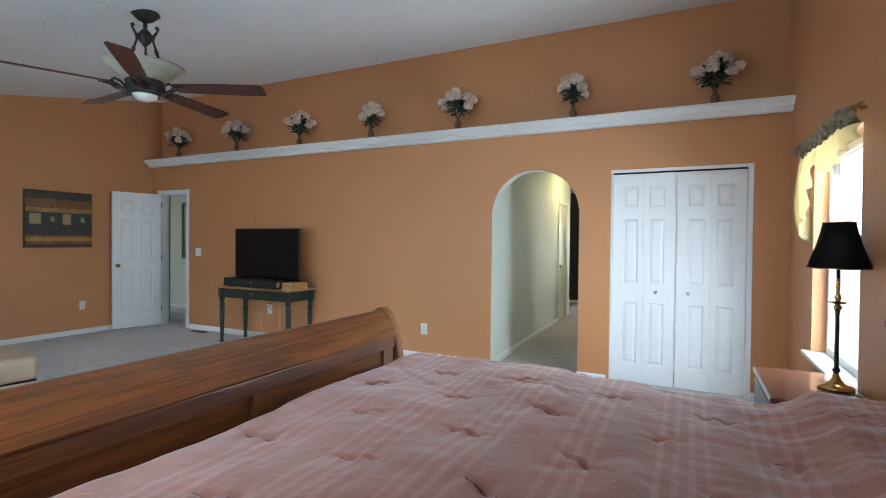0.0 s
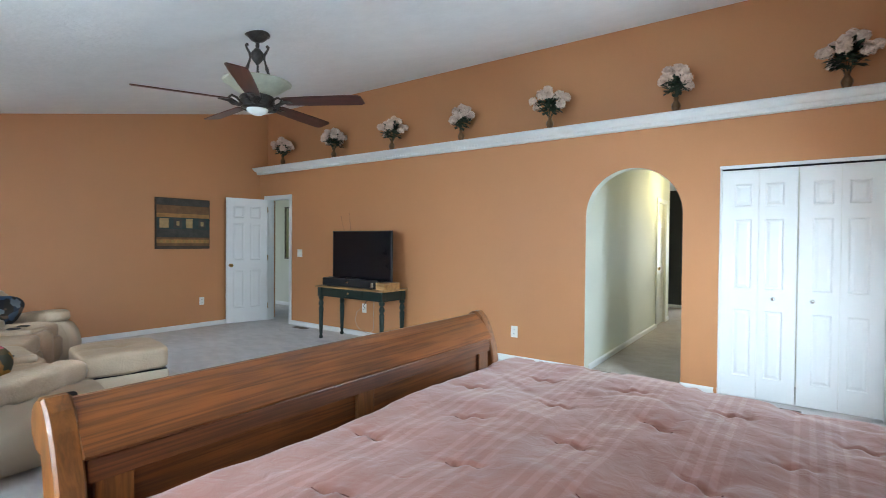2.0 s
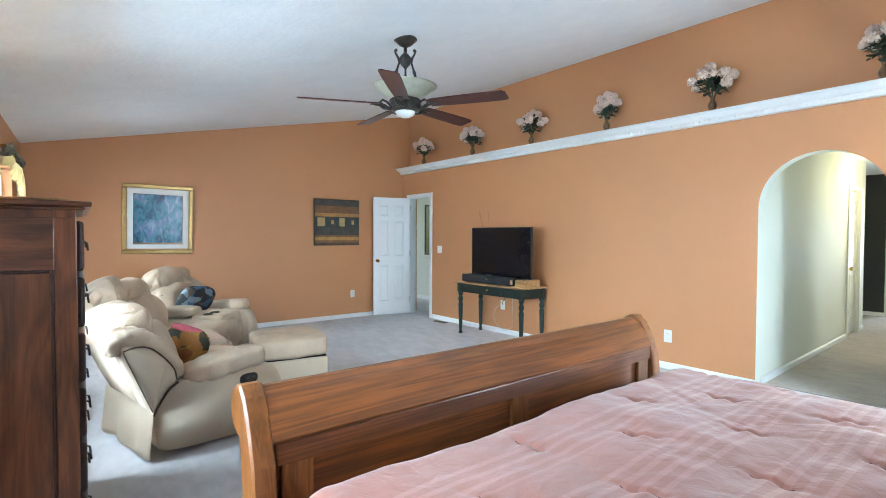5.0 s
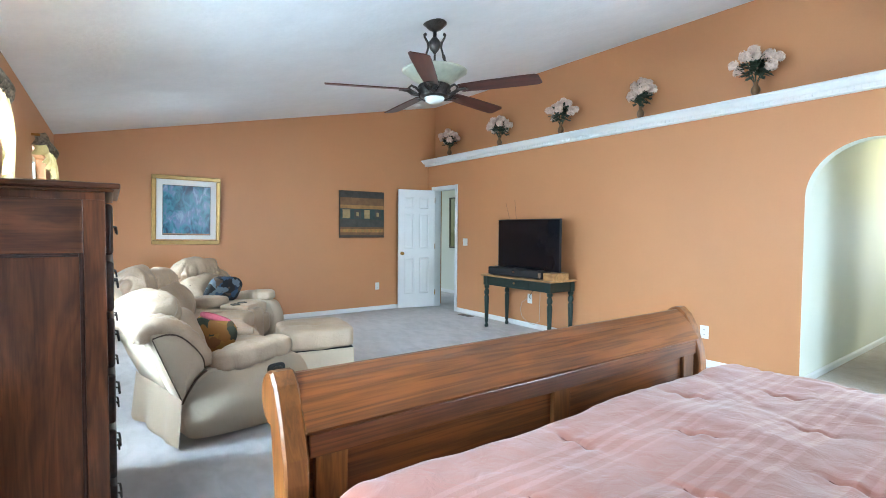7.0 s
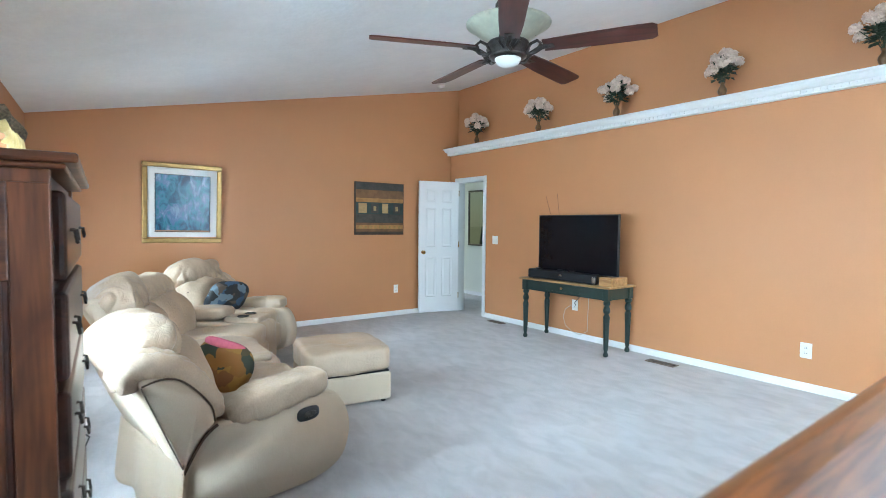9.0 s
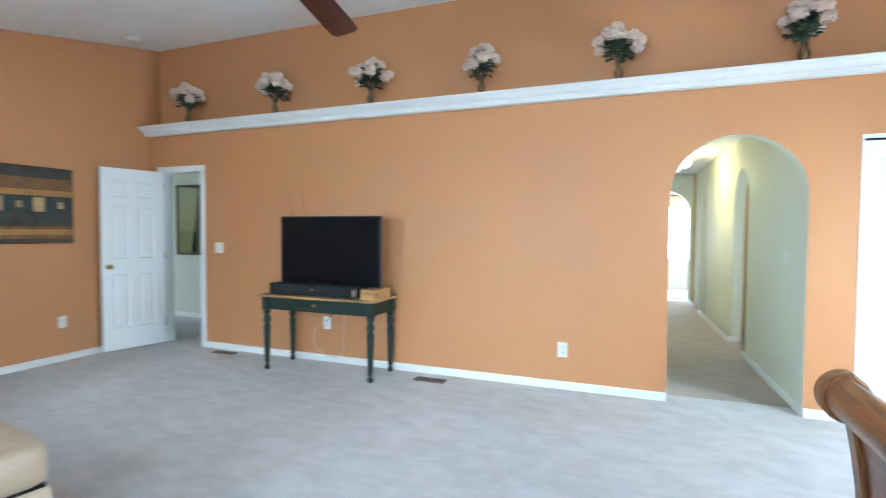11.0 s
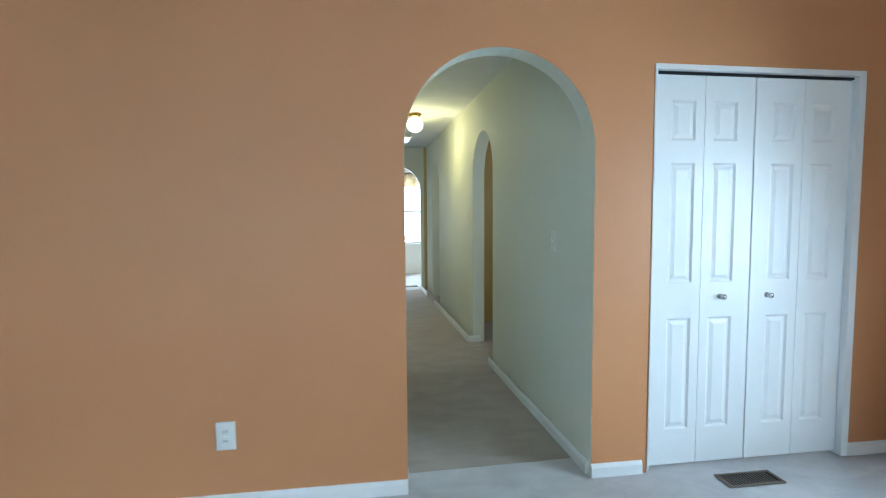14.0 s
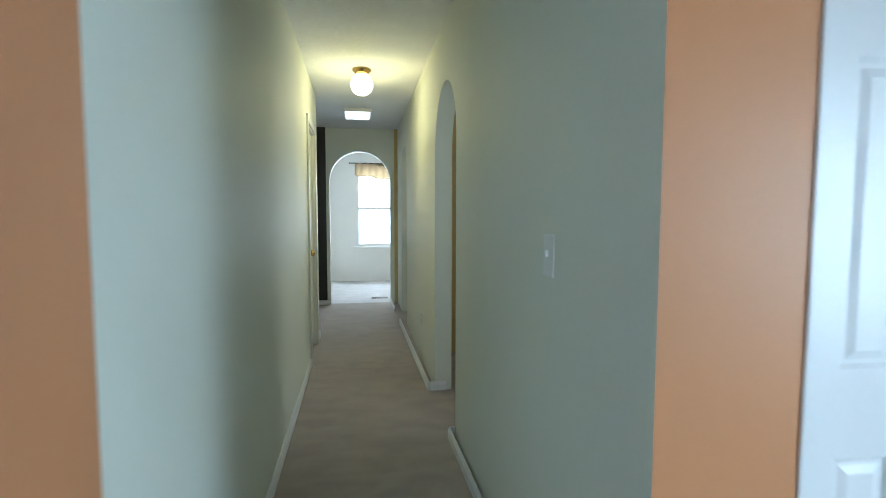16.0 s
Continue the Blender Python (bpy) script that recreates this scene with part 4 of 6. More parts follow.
def comforter_material():
    m = bpy.data.materials.new("rose_striped_comforter")
    m.use_nodes = True
    n, l = m.node_tree.nodes, m.node_tree.links
    bs = n["Principled BSDF"]
    tc, sep = n.new("ShaderNodeTexCoord"), n.new("ShaderNodeSeparateXYZ")
    l.new(tc.outputs["Object"], sep.inputs[0])
    ns = n.new("ShaderNodeTexNoise")
    ns.inputs["Scale"].default_value, ns.inputs["Detail"].default_value = 7, 5
    l.new(tc.outputs["Object"], ns.inputs["Vector"])
    wob = n.new("ShaderNodeMath")
    wob.operation = "MULTIPLY_ADD"
    wob.inputs[1].default_value = 0.003
    l.new(ns.outputs["Fac"], wob.inputs[0])
    l.new(sep.outputs[0], wob.inputs[2])

    def stripes(freq, power):
        a = n.new("ShaderNodeMath")
        a.operation = "MULTIPLY"
        a.inputs[1].default_value = freq
        l.new(wob.outputs[0], a.inputs[0])
        s = n.new("ShaderNodeMath")
        s.operation = "SINE"
        l.new(a.outputs[0], s.inputs[0])
        r = n.new("ShaderNodeMapRange")
        r.inputs["From Min"].default_value, r.inputs["From Max"].default_value = power, power + 0.25
        l.new(s.outputs[0], r.inputs["Value"])
        return r
    wide, thin = stripes(2 * math.pi / 0.27, -0.35), stripes(2 * math.pi / 0.043, 0.1)
    mul = n.new("ShaderNodeMath")
    mul.operation = "MULTIPLY"
    l.new(wide.outputs[0], mul.inputs[0])
    l.new(thin.outputs[0], mul.inputs[1])
    mixc = n.new("ShaderNodeMix")
    mixc.data_type = "RGBA"
    mixc.inputs[6].default_value, mixc.inputs[7].default_value = (0.355, 0.146, 0.108, 1), (0.405, 0.180, 0.139, 1)
    l.new(mul.outputs[0], mixc.inputs[0])
    var = n.new("ShaderNodeHueSaturation")
    vr = n.new("ShaderNodeMapRange")
    vr.inputs["To Min"].default_value, vr.inputs["To Max"].default_value = 0.82, 1.15
    l.new(ns.outputs["Fac"], vr.inputs["Value"])
    l.new(vr.outputs[0], var.inputs["Value"])
    l.new(mixc.outputs[2], var.inputs["Color"])
    l.new(var.outputs[0], bs.inputs["Base Color"])
    rg = n.new("ShaderNodeMapRange")
    rg.inputs["To Min"].default_value, rg.inputs["To Max"].default_value = 0.58, 0.48
    l.new(mul.outputs[0], rg.inputs["Value"])
    l.new(rg.outputs[0], bs.inputs["Roughness"])
    bs.inputs["Sheen Weight"].default_value = 0.35
    fine = n.new("ShaderNodeTexNoise")
    fine.inputs["Scale"].default_value, fine.inputs["Detail"].default_value, fine.inputs["Distortion"].default_value = 17, 7, 0.8
    l.new(tc.outputs["Object"], fine.inputs["Vector"])
    bp = n.new("ShaderNodeBump")
    bp.inputs["Strength"].default_value, bp.inputs["Distance"].default_value = 0.45, 0.012
    l.new(fine.outputs["Fac"], bp.inputs["Height"])
    l.new(bp.outputs[0], bs.inputs["Normal"])
    return m


def quilt():
    """The comforter's mesh, and the lines of its tuft stitches."""
    b = bmesh.new()
    nx, ny = 220, 280
    x0, x1 = FX + 0.14, 0.70
    drop, half = 0.42, (BY1 - BY0) / 2 + 0.015
    yc = (BY0 + BY1) / 2
    rng = random.Random(4)
    tufts = []
    for i in range(6):
        for j in range(7):
            tufts.append((x0 + 0.18 + i * 0.36 + (0.18 if j % 2 else 0), -0.93 + j * 0.31, rng.uniform(-0.5, 0.5)))
    rows = []
    for i in range(nx + 1):
        run = 0.30 + 0.085 * math.pi / 2 + (x1 - x0 - 0.085)
        g = run * i / nx
        if g < 0.30:
            x, foot = x0 + 0.01 * (g / 0.3), 0.085 + 0.30 - g
        elif g < 0.30 + 0.085 * math.pi / 2:
            k = (g - 0.30) / 0.085
            x, foot = x0 + 0.01 + 0.085 * (1 - math.cos(k)) - 0.01, 0.085 * (1 - math.sin(k))
        else:
            x, foot = x0 + 0.085 + (g - 0.30 - 0.085 * math.pi / 2), 0.0
        row = []
        for j in range(ny + 1):
            s = (j / ny * 2 - 1) * (half + drop)
            a = abs(s)
            sg = 1 if s >= 0 else -1
            r = 0.11
            flat = half - r
            if a < flat:
                y, z = a, 0.0
            elif a < flat + r * math.pi / 2:
                k = (a - flat) / r
                y, z = flat + r * math.sin(k), -r * (1 - math.cos(k))
            else:
                e = a - flat - r * math.pi / 2
                y, z = half + 0.10 * e * (0.5 + 0.5 * noise.noise((x * 3, sg * 4, 0))), -r - e
            top = 1.0 if a < flat else max(0.2, 1 - (a - flat) / 0.25)
            p = Vector((x, s, 0.3))
            h = 0.014 * noise.noise(p * 2.1) + 0.007 * noise.noise(p * 5.3) + 0.003 * noise.noise(p * 13)
            for tx, ty, ta in tufts:
                dx, dy = x - tx, s - ty
                if abs(dx) < 0.35 and abs(dy) < 0.35:
                    ca, sa = math.cos(ta), math.sin(ta)
                    u, w = dx * ca - dy * sa, dx * sa + dy * ca
                    h -= 0.013 * math.exp(-(u * u / 0.0036 + w * w / 0.00010)) + 0.008 * math.exp(-(dx * dx + dy * dy) / 0.014)
                    h += 0.005 * math.cos(u * 85 + ta * 5) * math.exp(-(u * u / 0.006 + w * w / 0.003))
            crease = 1 - abs(noise.noise(Vector((x * 3.1 + 4, s * 2.2, 1)))) * 9
            if crease > 0:
                h -= 0.007 * crease * (0.5 + noise.noise(Vector((x * 2, s * 2, 9))))
            # gathers run out from the rumpled head end
            ridge = max(0.0, (x + 0.15) / 0.75)
            h += 0.006 * ridge * noise.noise(Vector((x * 9, s * 26, 3))) + 0.009 * ridge * math.sin(s * 34 + 5 * noise.noise(Vector((x * 4, s * 3, 2)))) * (0.4 + 0.6 * noise.noise(Vector((x * 5, s * 5, 7))))
            bulge = 0.050 * max(0.0, min(1.0, (0.15 - x) / 0.55)) * top + 0.085 * max(0.0, min(1.0, (x - 0.28) / 0.22)) ** 2 * top
            z += 0.715 + h * top * 1.25 + bulge
            z = max(z - foot, 0.20)
            row.append(b.verts.new((x + 0.006 * noise.noise(p * 9), yc + sg * y, z)))
        rows.append(row)
    for i in range(nx):
        for j in range(ny):
            b.faces.new((rows[i][j], rows[i + 1][j], rows[i + 1][j + 1], rows[i][j + 1]))
    lines = []
    for tx, ty, ta in tufts:
        line = []
        for k in range(7):
            u = (k / 6 - 0.5) * 0.10
            x, s = tx + u * math.cos(ta), ty - u * math.sin(ta)
            i = int(round((0.30 + 0.085 * math.pi / 2 + x - x0 - 0.085) / run * nx))
            j = int(round((s / (half + drop) + 1) / 2 * ny))
            if i < nx and abs(s) < half - 0.12:
                c = rows[i][j].co
                line.append((x, yc + s, c.z + 0.0015))
        if len(line) == 7:
            lines.append(line)
    return b, lines


qb, stitches = quilt()
comf = part("comforter", qb, comforter_material(), smooth=True)
tagged(comf, "dusty rose striped quilted comforter spread over the bed", "comforter")
M_THREAD = material("dark_rose_thread", (0.20, 0.075, 0.06), 0.8)
for line in stitches:
    part("tuft_stitch", tube(line, 0.0016, 5), M_THREAD, comf)

# ---- nightstand and lamp ----
ns_ = thing("nightstand", pose(0.615, 2.95, 0), "dark wooden nightstand with a glossy top beside the bed", "nightstand")
part("top", box(-0.205, 0.2, -0.33, 0.33, 0.635, 0.66, 0.008), wood("glossy_nightstand_top", (0.05, 0.02, 0.012), (0.16, 0.06, 0.035), axis=1, rough=0.18, coat=0.8), ns_)
part("body", box(-0.185, 0.19, -0.31, 0.31, 0.10, 0.634, 0.004), M_CHERRY, ns_)
for z in (0.13, 0.385):
    part("drawer", box(-0.2, -0.184, -0.28, 0.28, z, z + 0.23, 0.006), M_DRAWER, ns_)
    part("pull", tube([(-0.2, -0.05, z + 0.13), (-0.222, -0.04, z + 0.115), (-0.222, 0.04, z + 0.115), (-0.2, 0.05, z + 0.13)], 0.005), M_IRON, ns_)
for x in (-0.17, 0.17):
    for y in (-0.29, 0.29):
        part("foot", box(x - 0.02, x + 0.02, y - 0.02, y + 0.02, 0, 0.10, 0.004), M_CHERRY, ns_)
lp = thing("table_lamp", pose(0.715, 2.94, 0.66), "brass and black candlestick lamp with a black shade", "table lamp")
part("base", lathe([(0.072, 0), (0.074, 0.008), (0.066, 0.018), (0.045, 0.026), (0.026, 0.04), (0.015, 0.06), (0.012, 0.08)], 28), M_BRASS, lp, smooth=True)
part("stem", lathe([(0.012, 0.078), (0.018, 0.09), (0.010, 0.105), (0.010, 0.14), (0.0095, 0.36), (0.012, 0.375)], 20), M_BLACK, lp, smooth=True)
part("upper_stem", lathe([(0.012, 0.374), (0.020, 0.39), (0.010, 0.405), (0.038, 0.412), (0.038, 0.416), (0.010, 0.42), (0.016, 0.44), (0.008, 0.455), (0.010, 0.50), (0.008, 0.575)], 20), M_BRASS, lp, smooth=True)
b = bmesh.new()
seg, rings = 36, []
for z, r in ((0.575, 0.125), (0.60, 0.118), (0.64, 0.104), (0.70, 0.085), (0.75, 0.073), (0.795, 0.064)):
    rings.append([b.verts.new((r * math.cos(2 * math.pi * i / seg), r * math.sin(2 * math.pi * i / seg), z)) for i in range(seg)])
for p, q in zip(rings, rings[1:]):
    for i in range(seg):
        b.faces.new((p[i], p[(i + 1) % seg], q[(i + 1) % seg], q[i]))
bmesh.ops.solidify(b, geom=b.faces[:], thickness=0.002)
part("shade", b, M_SHADE, lp, smooth=True)
for z, r in ((0.577, 0.126), (0.794, 0.065)):
    part("shade_trim", tube([(r * math.cos(radians(a)), r * math.sin(radians(a)), z) for a in range(0, 361, 12)], 0.003, 6), M_GOLD, lp)
part("spider", tube([(-0.064, 0, 0.785), (0, 0, 0.775), (0.064, 0, 0.785)], 0.002, 6), M_BRASS, lp)
part("harp", tube([(0.0, 0.0, 0.57), (0.02, 0, 0.66), (0.0, 0, 0.776)], 0.002, 6), M_BRASS, lp)
cb = tube([(0.74, 2.90, 0.664), (0.78, 2.84, 0.664), (0.805, 2.80, 0.664), (0.824, 2.78, 0.60), (0.826, 2.78, 0.3)], 0.003, 6)
tagged(part("lamp_cord", cb, M_BRASS), "thin brown lamp cord running off the nightstand", "cord")

# ---- tall chest of drawers by the south wall ----
CW, CD, CH = 0.95, 0.52, 1.50
cm = pose(-2.5, 0.080, 0, 0, 0, math.degrees(math.atan(SLANT)) + 180)
ch = thing("chest_of_drawers", cm, "tall dark cherry chest of drawers with moulded top", "dresser")
# local x runs from the bed-side panel westwards, local y runs back to the wall
for x in (0.0, CW - 0.025):
    part("side_frame", box(x, x + 0.025, 0.02, CD, 0.0, CH - 0.03, 0.003), M_CHERRY, ch)
part("front_post", box(-0.014, 0.0, 0.02, 0.09, 0.0, CH - 0.06, 0.003), M_CHERRY, ch)
part("back_post", box(-0.014, 0.0, CD - 0.07, CD, 0.0, CH - 0.06, 0.003), M_CHERRY, ch)
part("side_rail_top", box(-0.013, 0.0, 0.09, CD - 0.07, CH - 0.26, CH - 0.06, 0.003), M_CHERRY_H, ch)
part("side_rail_foot", box(-0.013, 0.0, 0.09, CD - 0.07, 0.06, 0.2, 0.003), M_CHERRY_H, ch)
for ax in ((0.09, 0.104, 0.2, CH - 0.26), (CD - 0.084, CD - 0.07, 0.2, CH - 0.26)):
    part("panel_bead", box(-0.009, 0.0, ax[0], ax[1], ax[2], ax[3], 0.004), M_DRAWER, ch)
part("panel_bead", box(-0.009, 0.0, 0.104, CD - 0.084, CH - 0.274, CH - 0.26, 0.004), M_DRAWER, ch)
part("back", box(0.025, CW - 0.025, CD - 0.012, CD, 0.05, CH - 0.05), M_CHERRY, ch)
part("top_moulding", box(-0.022, CW + 0.022, -0.008, CD, CH - 0.03, CH - 0.018, 0.005), M_CHERRY_H, ch)
part("top", box(-0.036, CW + 0.036, -0.03, CD, CH - 0.018, CH + 0.004, 0.007, 3), M_CHERRY_H, ch)
part("plinth", box(0.0, CW, 0.03, 0.05, 0, 0.09, 0.003), M_CHERRY, ch)
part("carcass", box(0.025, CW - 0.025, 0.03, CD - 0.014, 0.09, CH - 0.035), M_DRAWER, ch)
dz = (CH - 0.06 - 0.10) / 6
for i in range(6):
    z0 = 0.10 + i * dz
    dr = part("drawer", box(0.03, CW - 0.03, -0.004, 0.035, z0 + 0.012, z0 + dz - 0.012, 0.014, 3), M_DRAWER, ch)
    for x in (0.2, CW - 0.2):
        part("pull", tube([(x - 0.045, -0.004, z0 + dz / 2 + 0.012), (x - 0.045, -0.014, z0 + dz / 2 + 0.010), (x - 0.03, -0.018, z0 + dz / 2 - 0.018),
                           (x + 0.03, -0.018, z0 + dz / 2 - 0.018), (x + 0.045, -0.014, z0 + dz / 2 + 0.010), (x + 0.045, -0.004, z0 + dz / 2 + 0.012)], 0.0045, 8), M_IRON, dr)
tray = thing("wooden_tray", cm @ pose(0.42, 0.2, CH + 0.004), "shallow dark wooden dish on the chest", "tray")
part("dish", lathe([(0.07, 0), (0.10, 0.008), (0.16, 0.022), (0.165, 0.026), (0.155, 0.024), (0.09, 0.014), (0.005, 0.010)], 32), M_PINE, tray, smooth=True)

# ---- console table and television ----
TX0, TX1, TY0, TY1, TZ = -5.43, -4.215, 4.50, 4.965, 0.735
tb = thing("console_table", pose(0, 0, 0), "dark green console table with a pine top and turned legs", "table")
part("top", box(TX0 - 0.03, TX1 + 0.03, TY0 - 0.025, TY1, TZ - 0.022, TZ, 0.006), M_PINE, tb)
part("apron_front", box(TX0 + 0.04, TX1 - 0.04, TY0 + 0.02, TY0 + 0.04, TZ - 0.145, TZ - 0.022, 0.003), M_GREEN, tb)
part("apron_back", box(TX0 + 0.04, TX1 - 0.04, TY1 - 0.05, TY1 - 0.03, TZ - 0.145, TZ - 0.022, 0.003), M_GREEN, tb)
for x in (TX0 + 0.015, TX1 - 0.035):
    part("apron_side", box(x, x + 0.02, TY0 + 0.04, TY1 - 0.05, TZ - 0.145, TZ - 0.022, 0.003), M_GREEN, tb)
dw = part("drawer", box(-5.06, -4.58, TY0 + 0.012, TY0 + 0.022, TZ - 0.118, TZ - 0.034, 0.003), M_GREEN, tb)
part("knob", lathe([(0.006, 0), (0.006, 0.012), (0.015, 0.02), (0.012, 0.028), (0.003, 0.03)], 14), M_PINE, dw, smooth=True, m=pose(-4.82, TY0 + 0.012, TZ - 0.075, 90))
legp = [(r * 1.22, z) for r, z in ((0.016, 0), (0.022, 0.01), (0.022, 0.03), (0.015, 0.045), (0.013, 0.055), (0.019, 0.075), (0.026, 0.36), (0.028, 0.42), (0.018, 0.45), (0.027, 0.465), (0.030, 0.49), (0.024, 0.52), (0.017, 0.535), (0.028, 0.55), (0.030, 0.575), (0.022, 0.59))]
for x in (TX0 + 0.035, TX1 - 0.035):
    for y in (TY0 + 0.035, TY1 - 0.045):
        b = lathe(legp, 18)
        box(-0.034, 0.034, -0.034, 0.034, 0.588, TZ - 0.022, 0.003, bm=b)
        part("leg", b, M_GREEN, tb, smooth=False, m=pose(x, y, 0))

tv = thing("television", pose(-4.80, 4.72, TZ, 0, 0, -1.5), "large black flat television on a low stand", "television")
part("panel", box(-0.575, 0.565, -0.012, 0.016, 0.08, 0.755, 0.004), M_BLACK, tv)
part("screen", box(-0.56, 0.55, -0.0145, -0.011, 0.10, 0.743), M_SCREEN, tv)
part("back_shell", box(-0.42, 0.42, 0.015, 0.06, 0.14, 0.58, 0.02), M_BLACK, tv)
part("neck", box(-0.06, 0.06, 0.0, 0.034, 0.012, 0.09, 0.004), M_BLACK, tv)
part("stand", box(-0.24, 0.24, -0.10, 0.13, 0.0, 0.014, 0.005), M_BLACK, tv)
ant = thing("rabbit_ear_antenna", pose(-5.1, 4.9, TZ), "thin rabbit-ear antenna behind the television", "antenna")
part("base", lathe([(0.05, 0), (0.05, 0.01), (0.02, 0.03), (0.01, 0.04)], 16), M_BLACK, ant)
part("rod", tube([(0, 0, 0.035), (-0.12, 0.04, 0.6), (-0.20, 0.06, 1.03)], [0.003, 0.002, 0.0015], 6), M_IRON, ant)
part("rod", tube([(0, 0, 0.035), (-0.20, 0.04, 0.55), (-0.38, 0.06, 1.0)], [0.003, 0.002, 0.0015], 6), M_IRON, ant)
sb = thing("sound_bar", pose(-4.86, 4.57, TZ), "long black sound bar on the console table", "speaker")
part("body", box(-0.50, 0.48, -0.045, 0.045, 0.006, 0.112, 0.014, 3), M_BLACK, sb)
part("grille", box(-0.49, 0.42, -0.049, -0.044, 0.014, 0.104, 0.004), material("speaker_cloth", (0.012, 0.012, 0.013), 0.9, var=0.3, fine=400, bump=0.4), sb)
part("badge", box(-0.02, 0.02, -0.053, -0.048, 0.058, 0.078, 0.002), M_CHROME, sb)
part("control_strip", box(0.423, 0.47, -0.049, -0.044, 0.02, 0.085, 0.003), M_CHROME, sb)
for x in (-0.4, 0.38):
    part("foot", box(x - 0.03, x + 0.03, -0.03, 0.03, 0.0, 0.007), M_BLACK, sb)
for i, (dx, s) in enumerate(((-0.36, 0.05), (-0.02, 0.06), (0.12, 0.035))):
    tagged(part("remote_control", box(-s, s, -0.018, 0.018, 0, 0.014, 0.004), M_BLACK, m=pose(-4.86 + dx, 4.57, TZ + 0.112, 0, 0, 12 * i - 10)), "small black remote control lying on the sound bar", "remote control")
wb = thing("wooden_box", pose(-4.27, 4.66, TZ), "plain pine box at the end of the console table", "box")
part("body", box(-0.075, 0.075, -0.14, 0.15, 0, 0.075, 0.003), M_PINE, wb)
part("lid", box(-0.077, 0.077, -0.142, 0.152, 0.076, 0.092, 0.004), M_PINE, wb)
cd = tube([(-5.0, YN - 0.012, 0.40), (-4.98, 4.94, 0.44), (-4.92, 4.93, 0.50), (-4.86, 4.93, 0.56), (-4.86, 4.93, 0.62)], 0.004, 6)
tagged(part("power_cord", cd, M_BLACK), "black power cord from the outlet behind the table", "cord")
cd = tube([(-5.06, YN - 0.014, 0.40), (-5.14, 4.97, 0.34), (-5.17, 4.965, 0.24), (-5.13, 4.96, 0.14), (-5.02, 4.955, 0.08), (-4.90, 4.955, 0.06), (-4.80, 4.955, 0.12), (-4.80, 4.955, 0.25), (-4.78, 4.94, 0.45), (-4.77, 4.93, 0.60)], 0.004, 6)
tagged(part("white_cable", cd, M_CORD), "loose white cable looping below the table", "cable")

# ---- pictures on the west wall ----
def water_garden():
    m = bpy.data.materials.new("water_garden_print")
    m.use_nodes = True
    n, l = m.node_tree.nodes, m.node_tree.links
    bs = n["Principled BSDF"]
    tc, mp = n.new("ShaderNodeTexCoord"), n.new("ShaderNodeMapping")
    mp.inputs["Scale"].default_value = (9, 1, 5)
    mp.inputs["Rotation"].default_value = (0, 0.5, 0)
    l.new(tc.outputs["Object"], mp.inputs[0])
    a, c = n.new("ShaderNodeTexNoise"), n.new("ShaderNodeTexNoise")
    a.inputs["Scale"].default_value, a.inputs["Detail"].default_value, a.inputs["Distortion"].default_value = 1.2, 8, 1.5
    c.inputs["Scale"].default_value, c.inputs["Detail"].default_value = 5.0, 5
    l.new(mp.outputs[0], a.inputs["Vector"])
    l.new(tc.outputs["Object"], c.inputs["Vector"])
    r = n.new("ShaderNodeValToRGB")
    e = r.color_ramp.elements
    e[0].position, e[0].color = 0.38, (0.008, 0.03, 0.07, 1)
    e[1].position, e[1].color = 0.62, (0.24, 0.37, 0.50, 1)
    for pos, col in ((0.45, (0.025, 0.10, 0.17, 1)), (0.50, (0.05, 0.20, 0.26, 1)), (0.55, (0.11, 0.17, 0.31, 1))):
        k = e.new(pos)
        k.color = col
    mx = n.new("ShaderNodeMix")
    mx.data_type = "FLOAT"
    mx.inputs[0].default_value = 0.4
    l.new(a.outputs["Fac"], mx.inputs[2])
    l.new(c.outputs["Fac"], mx.inputs[3])
    l.new(mx.outputs[0], r.inputs[0])
    l.new(r.outputs[0], bs.inputs["Base Color"])
    bs.inputs["Roughness"].default_value = 0.25
    return m


pm = pose(XL, 1.13, 1.575, 0, 0, 90) @ pose(0, 0, 0, 3, 0.6, 0)
pic = thing("framed_print", pm, "blue water-garden print in a gilt frame with white mat", "picture")
for x0, x1, z0, z1 in ((-0.41, 0.41, 0.395, 0.45), (-0.41, 0.41, -0.45, -0.395), (-0.41, -0.355, -0.395, 0.395), (0.355, 0.41, -0.395, 0.395)):
    part("frame_bar", box(x0, x1, -0.04, -0.004, z0, z1, 0.010, 2), M_GOLD, pic)
part("backing", box(-0.36, 0.36, -0.012, -0.006, -0.40, 0.40), M_MAT, pic)
for x0, x1, z0, z1 in ((-0.355, 0.355, 0.325, 0.395), (-0.355, 0.355, -0.395, -0.325), (-0.355, -0.285, -0.325, 0.325), (0.285, 0.355, -0.325, 0.325)):
    part("mat", box(x0, x1, -0.020, -0.013, z0, z1), M_MAT, pic)
part("print", box(-0.29, 0.29, -0.016, -0.0135, -0.33, 0.33), water_garden(), pic)
for x0, x1, z0, z1 in ((-0.285, 0.285, 0.317, 0.325), (-0.285, 0.285, -0.325, -0.317), (-0.285, -0.277, -0.317, 0.317), (0.277, 0.285, -0.317, 0.317)):
    part("inner_fillet", box(x0, x1, -0.022, -0.0165, z0, z1), M_BLACK, pic)

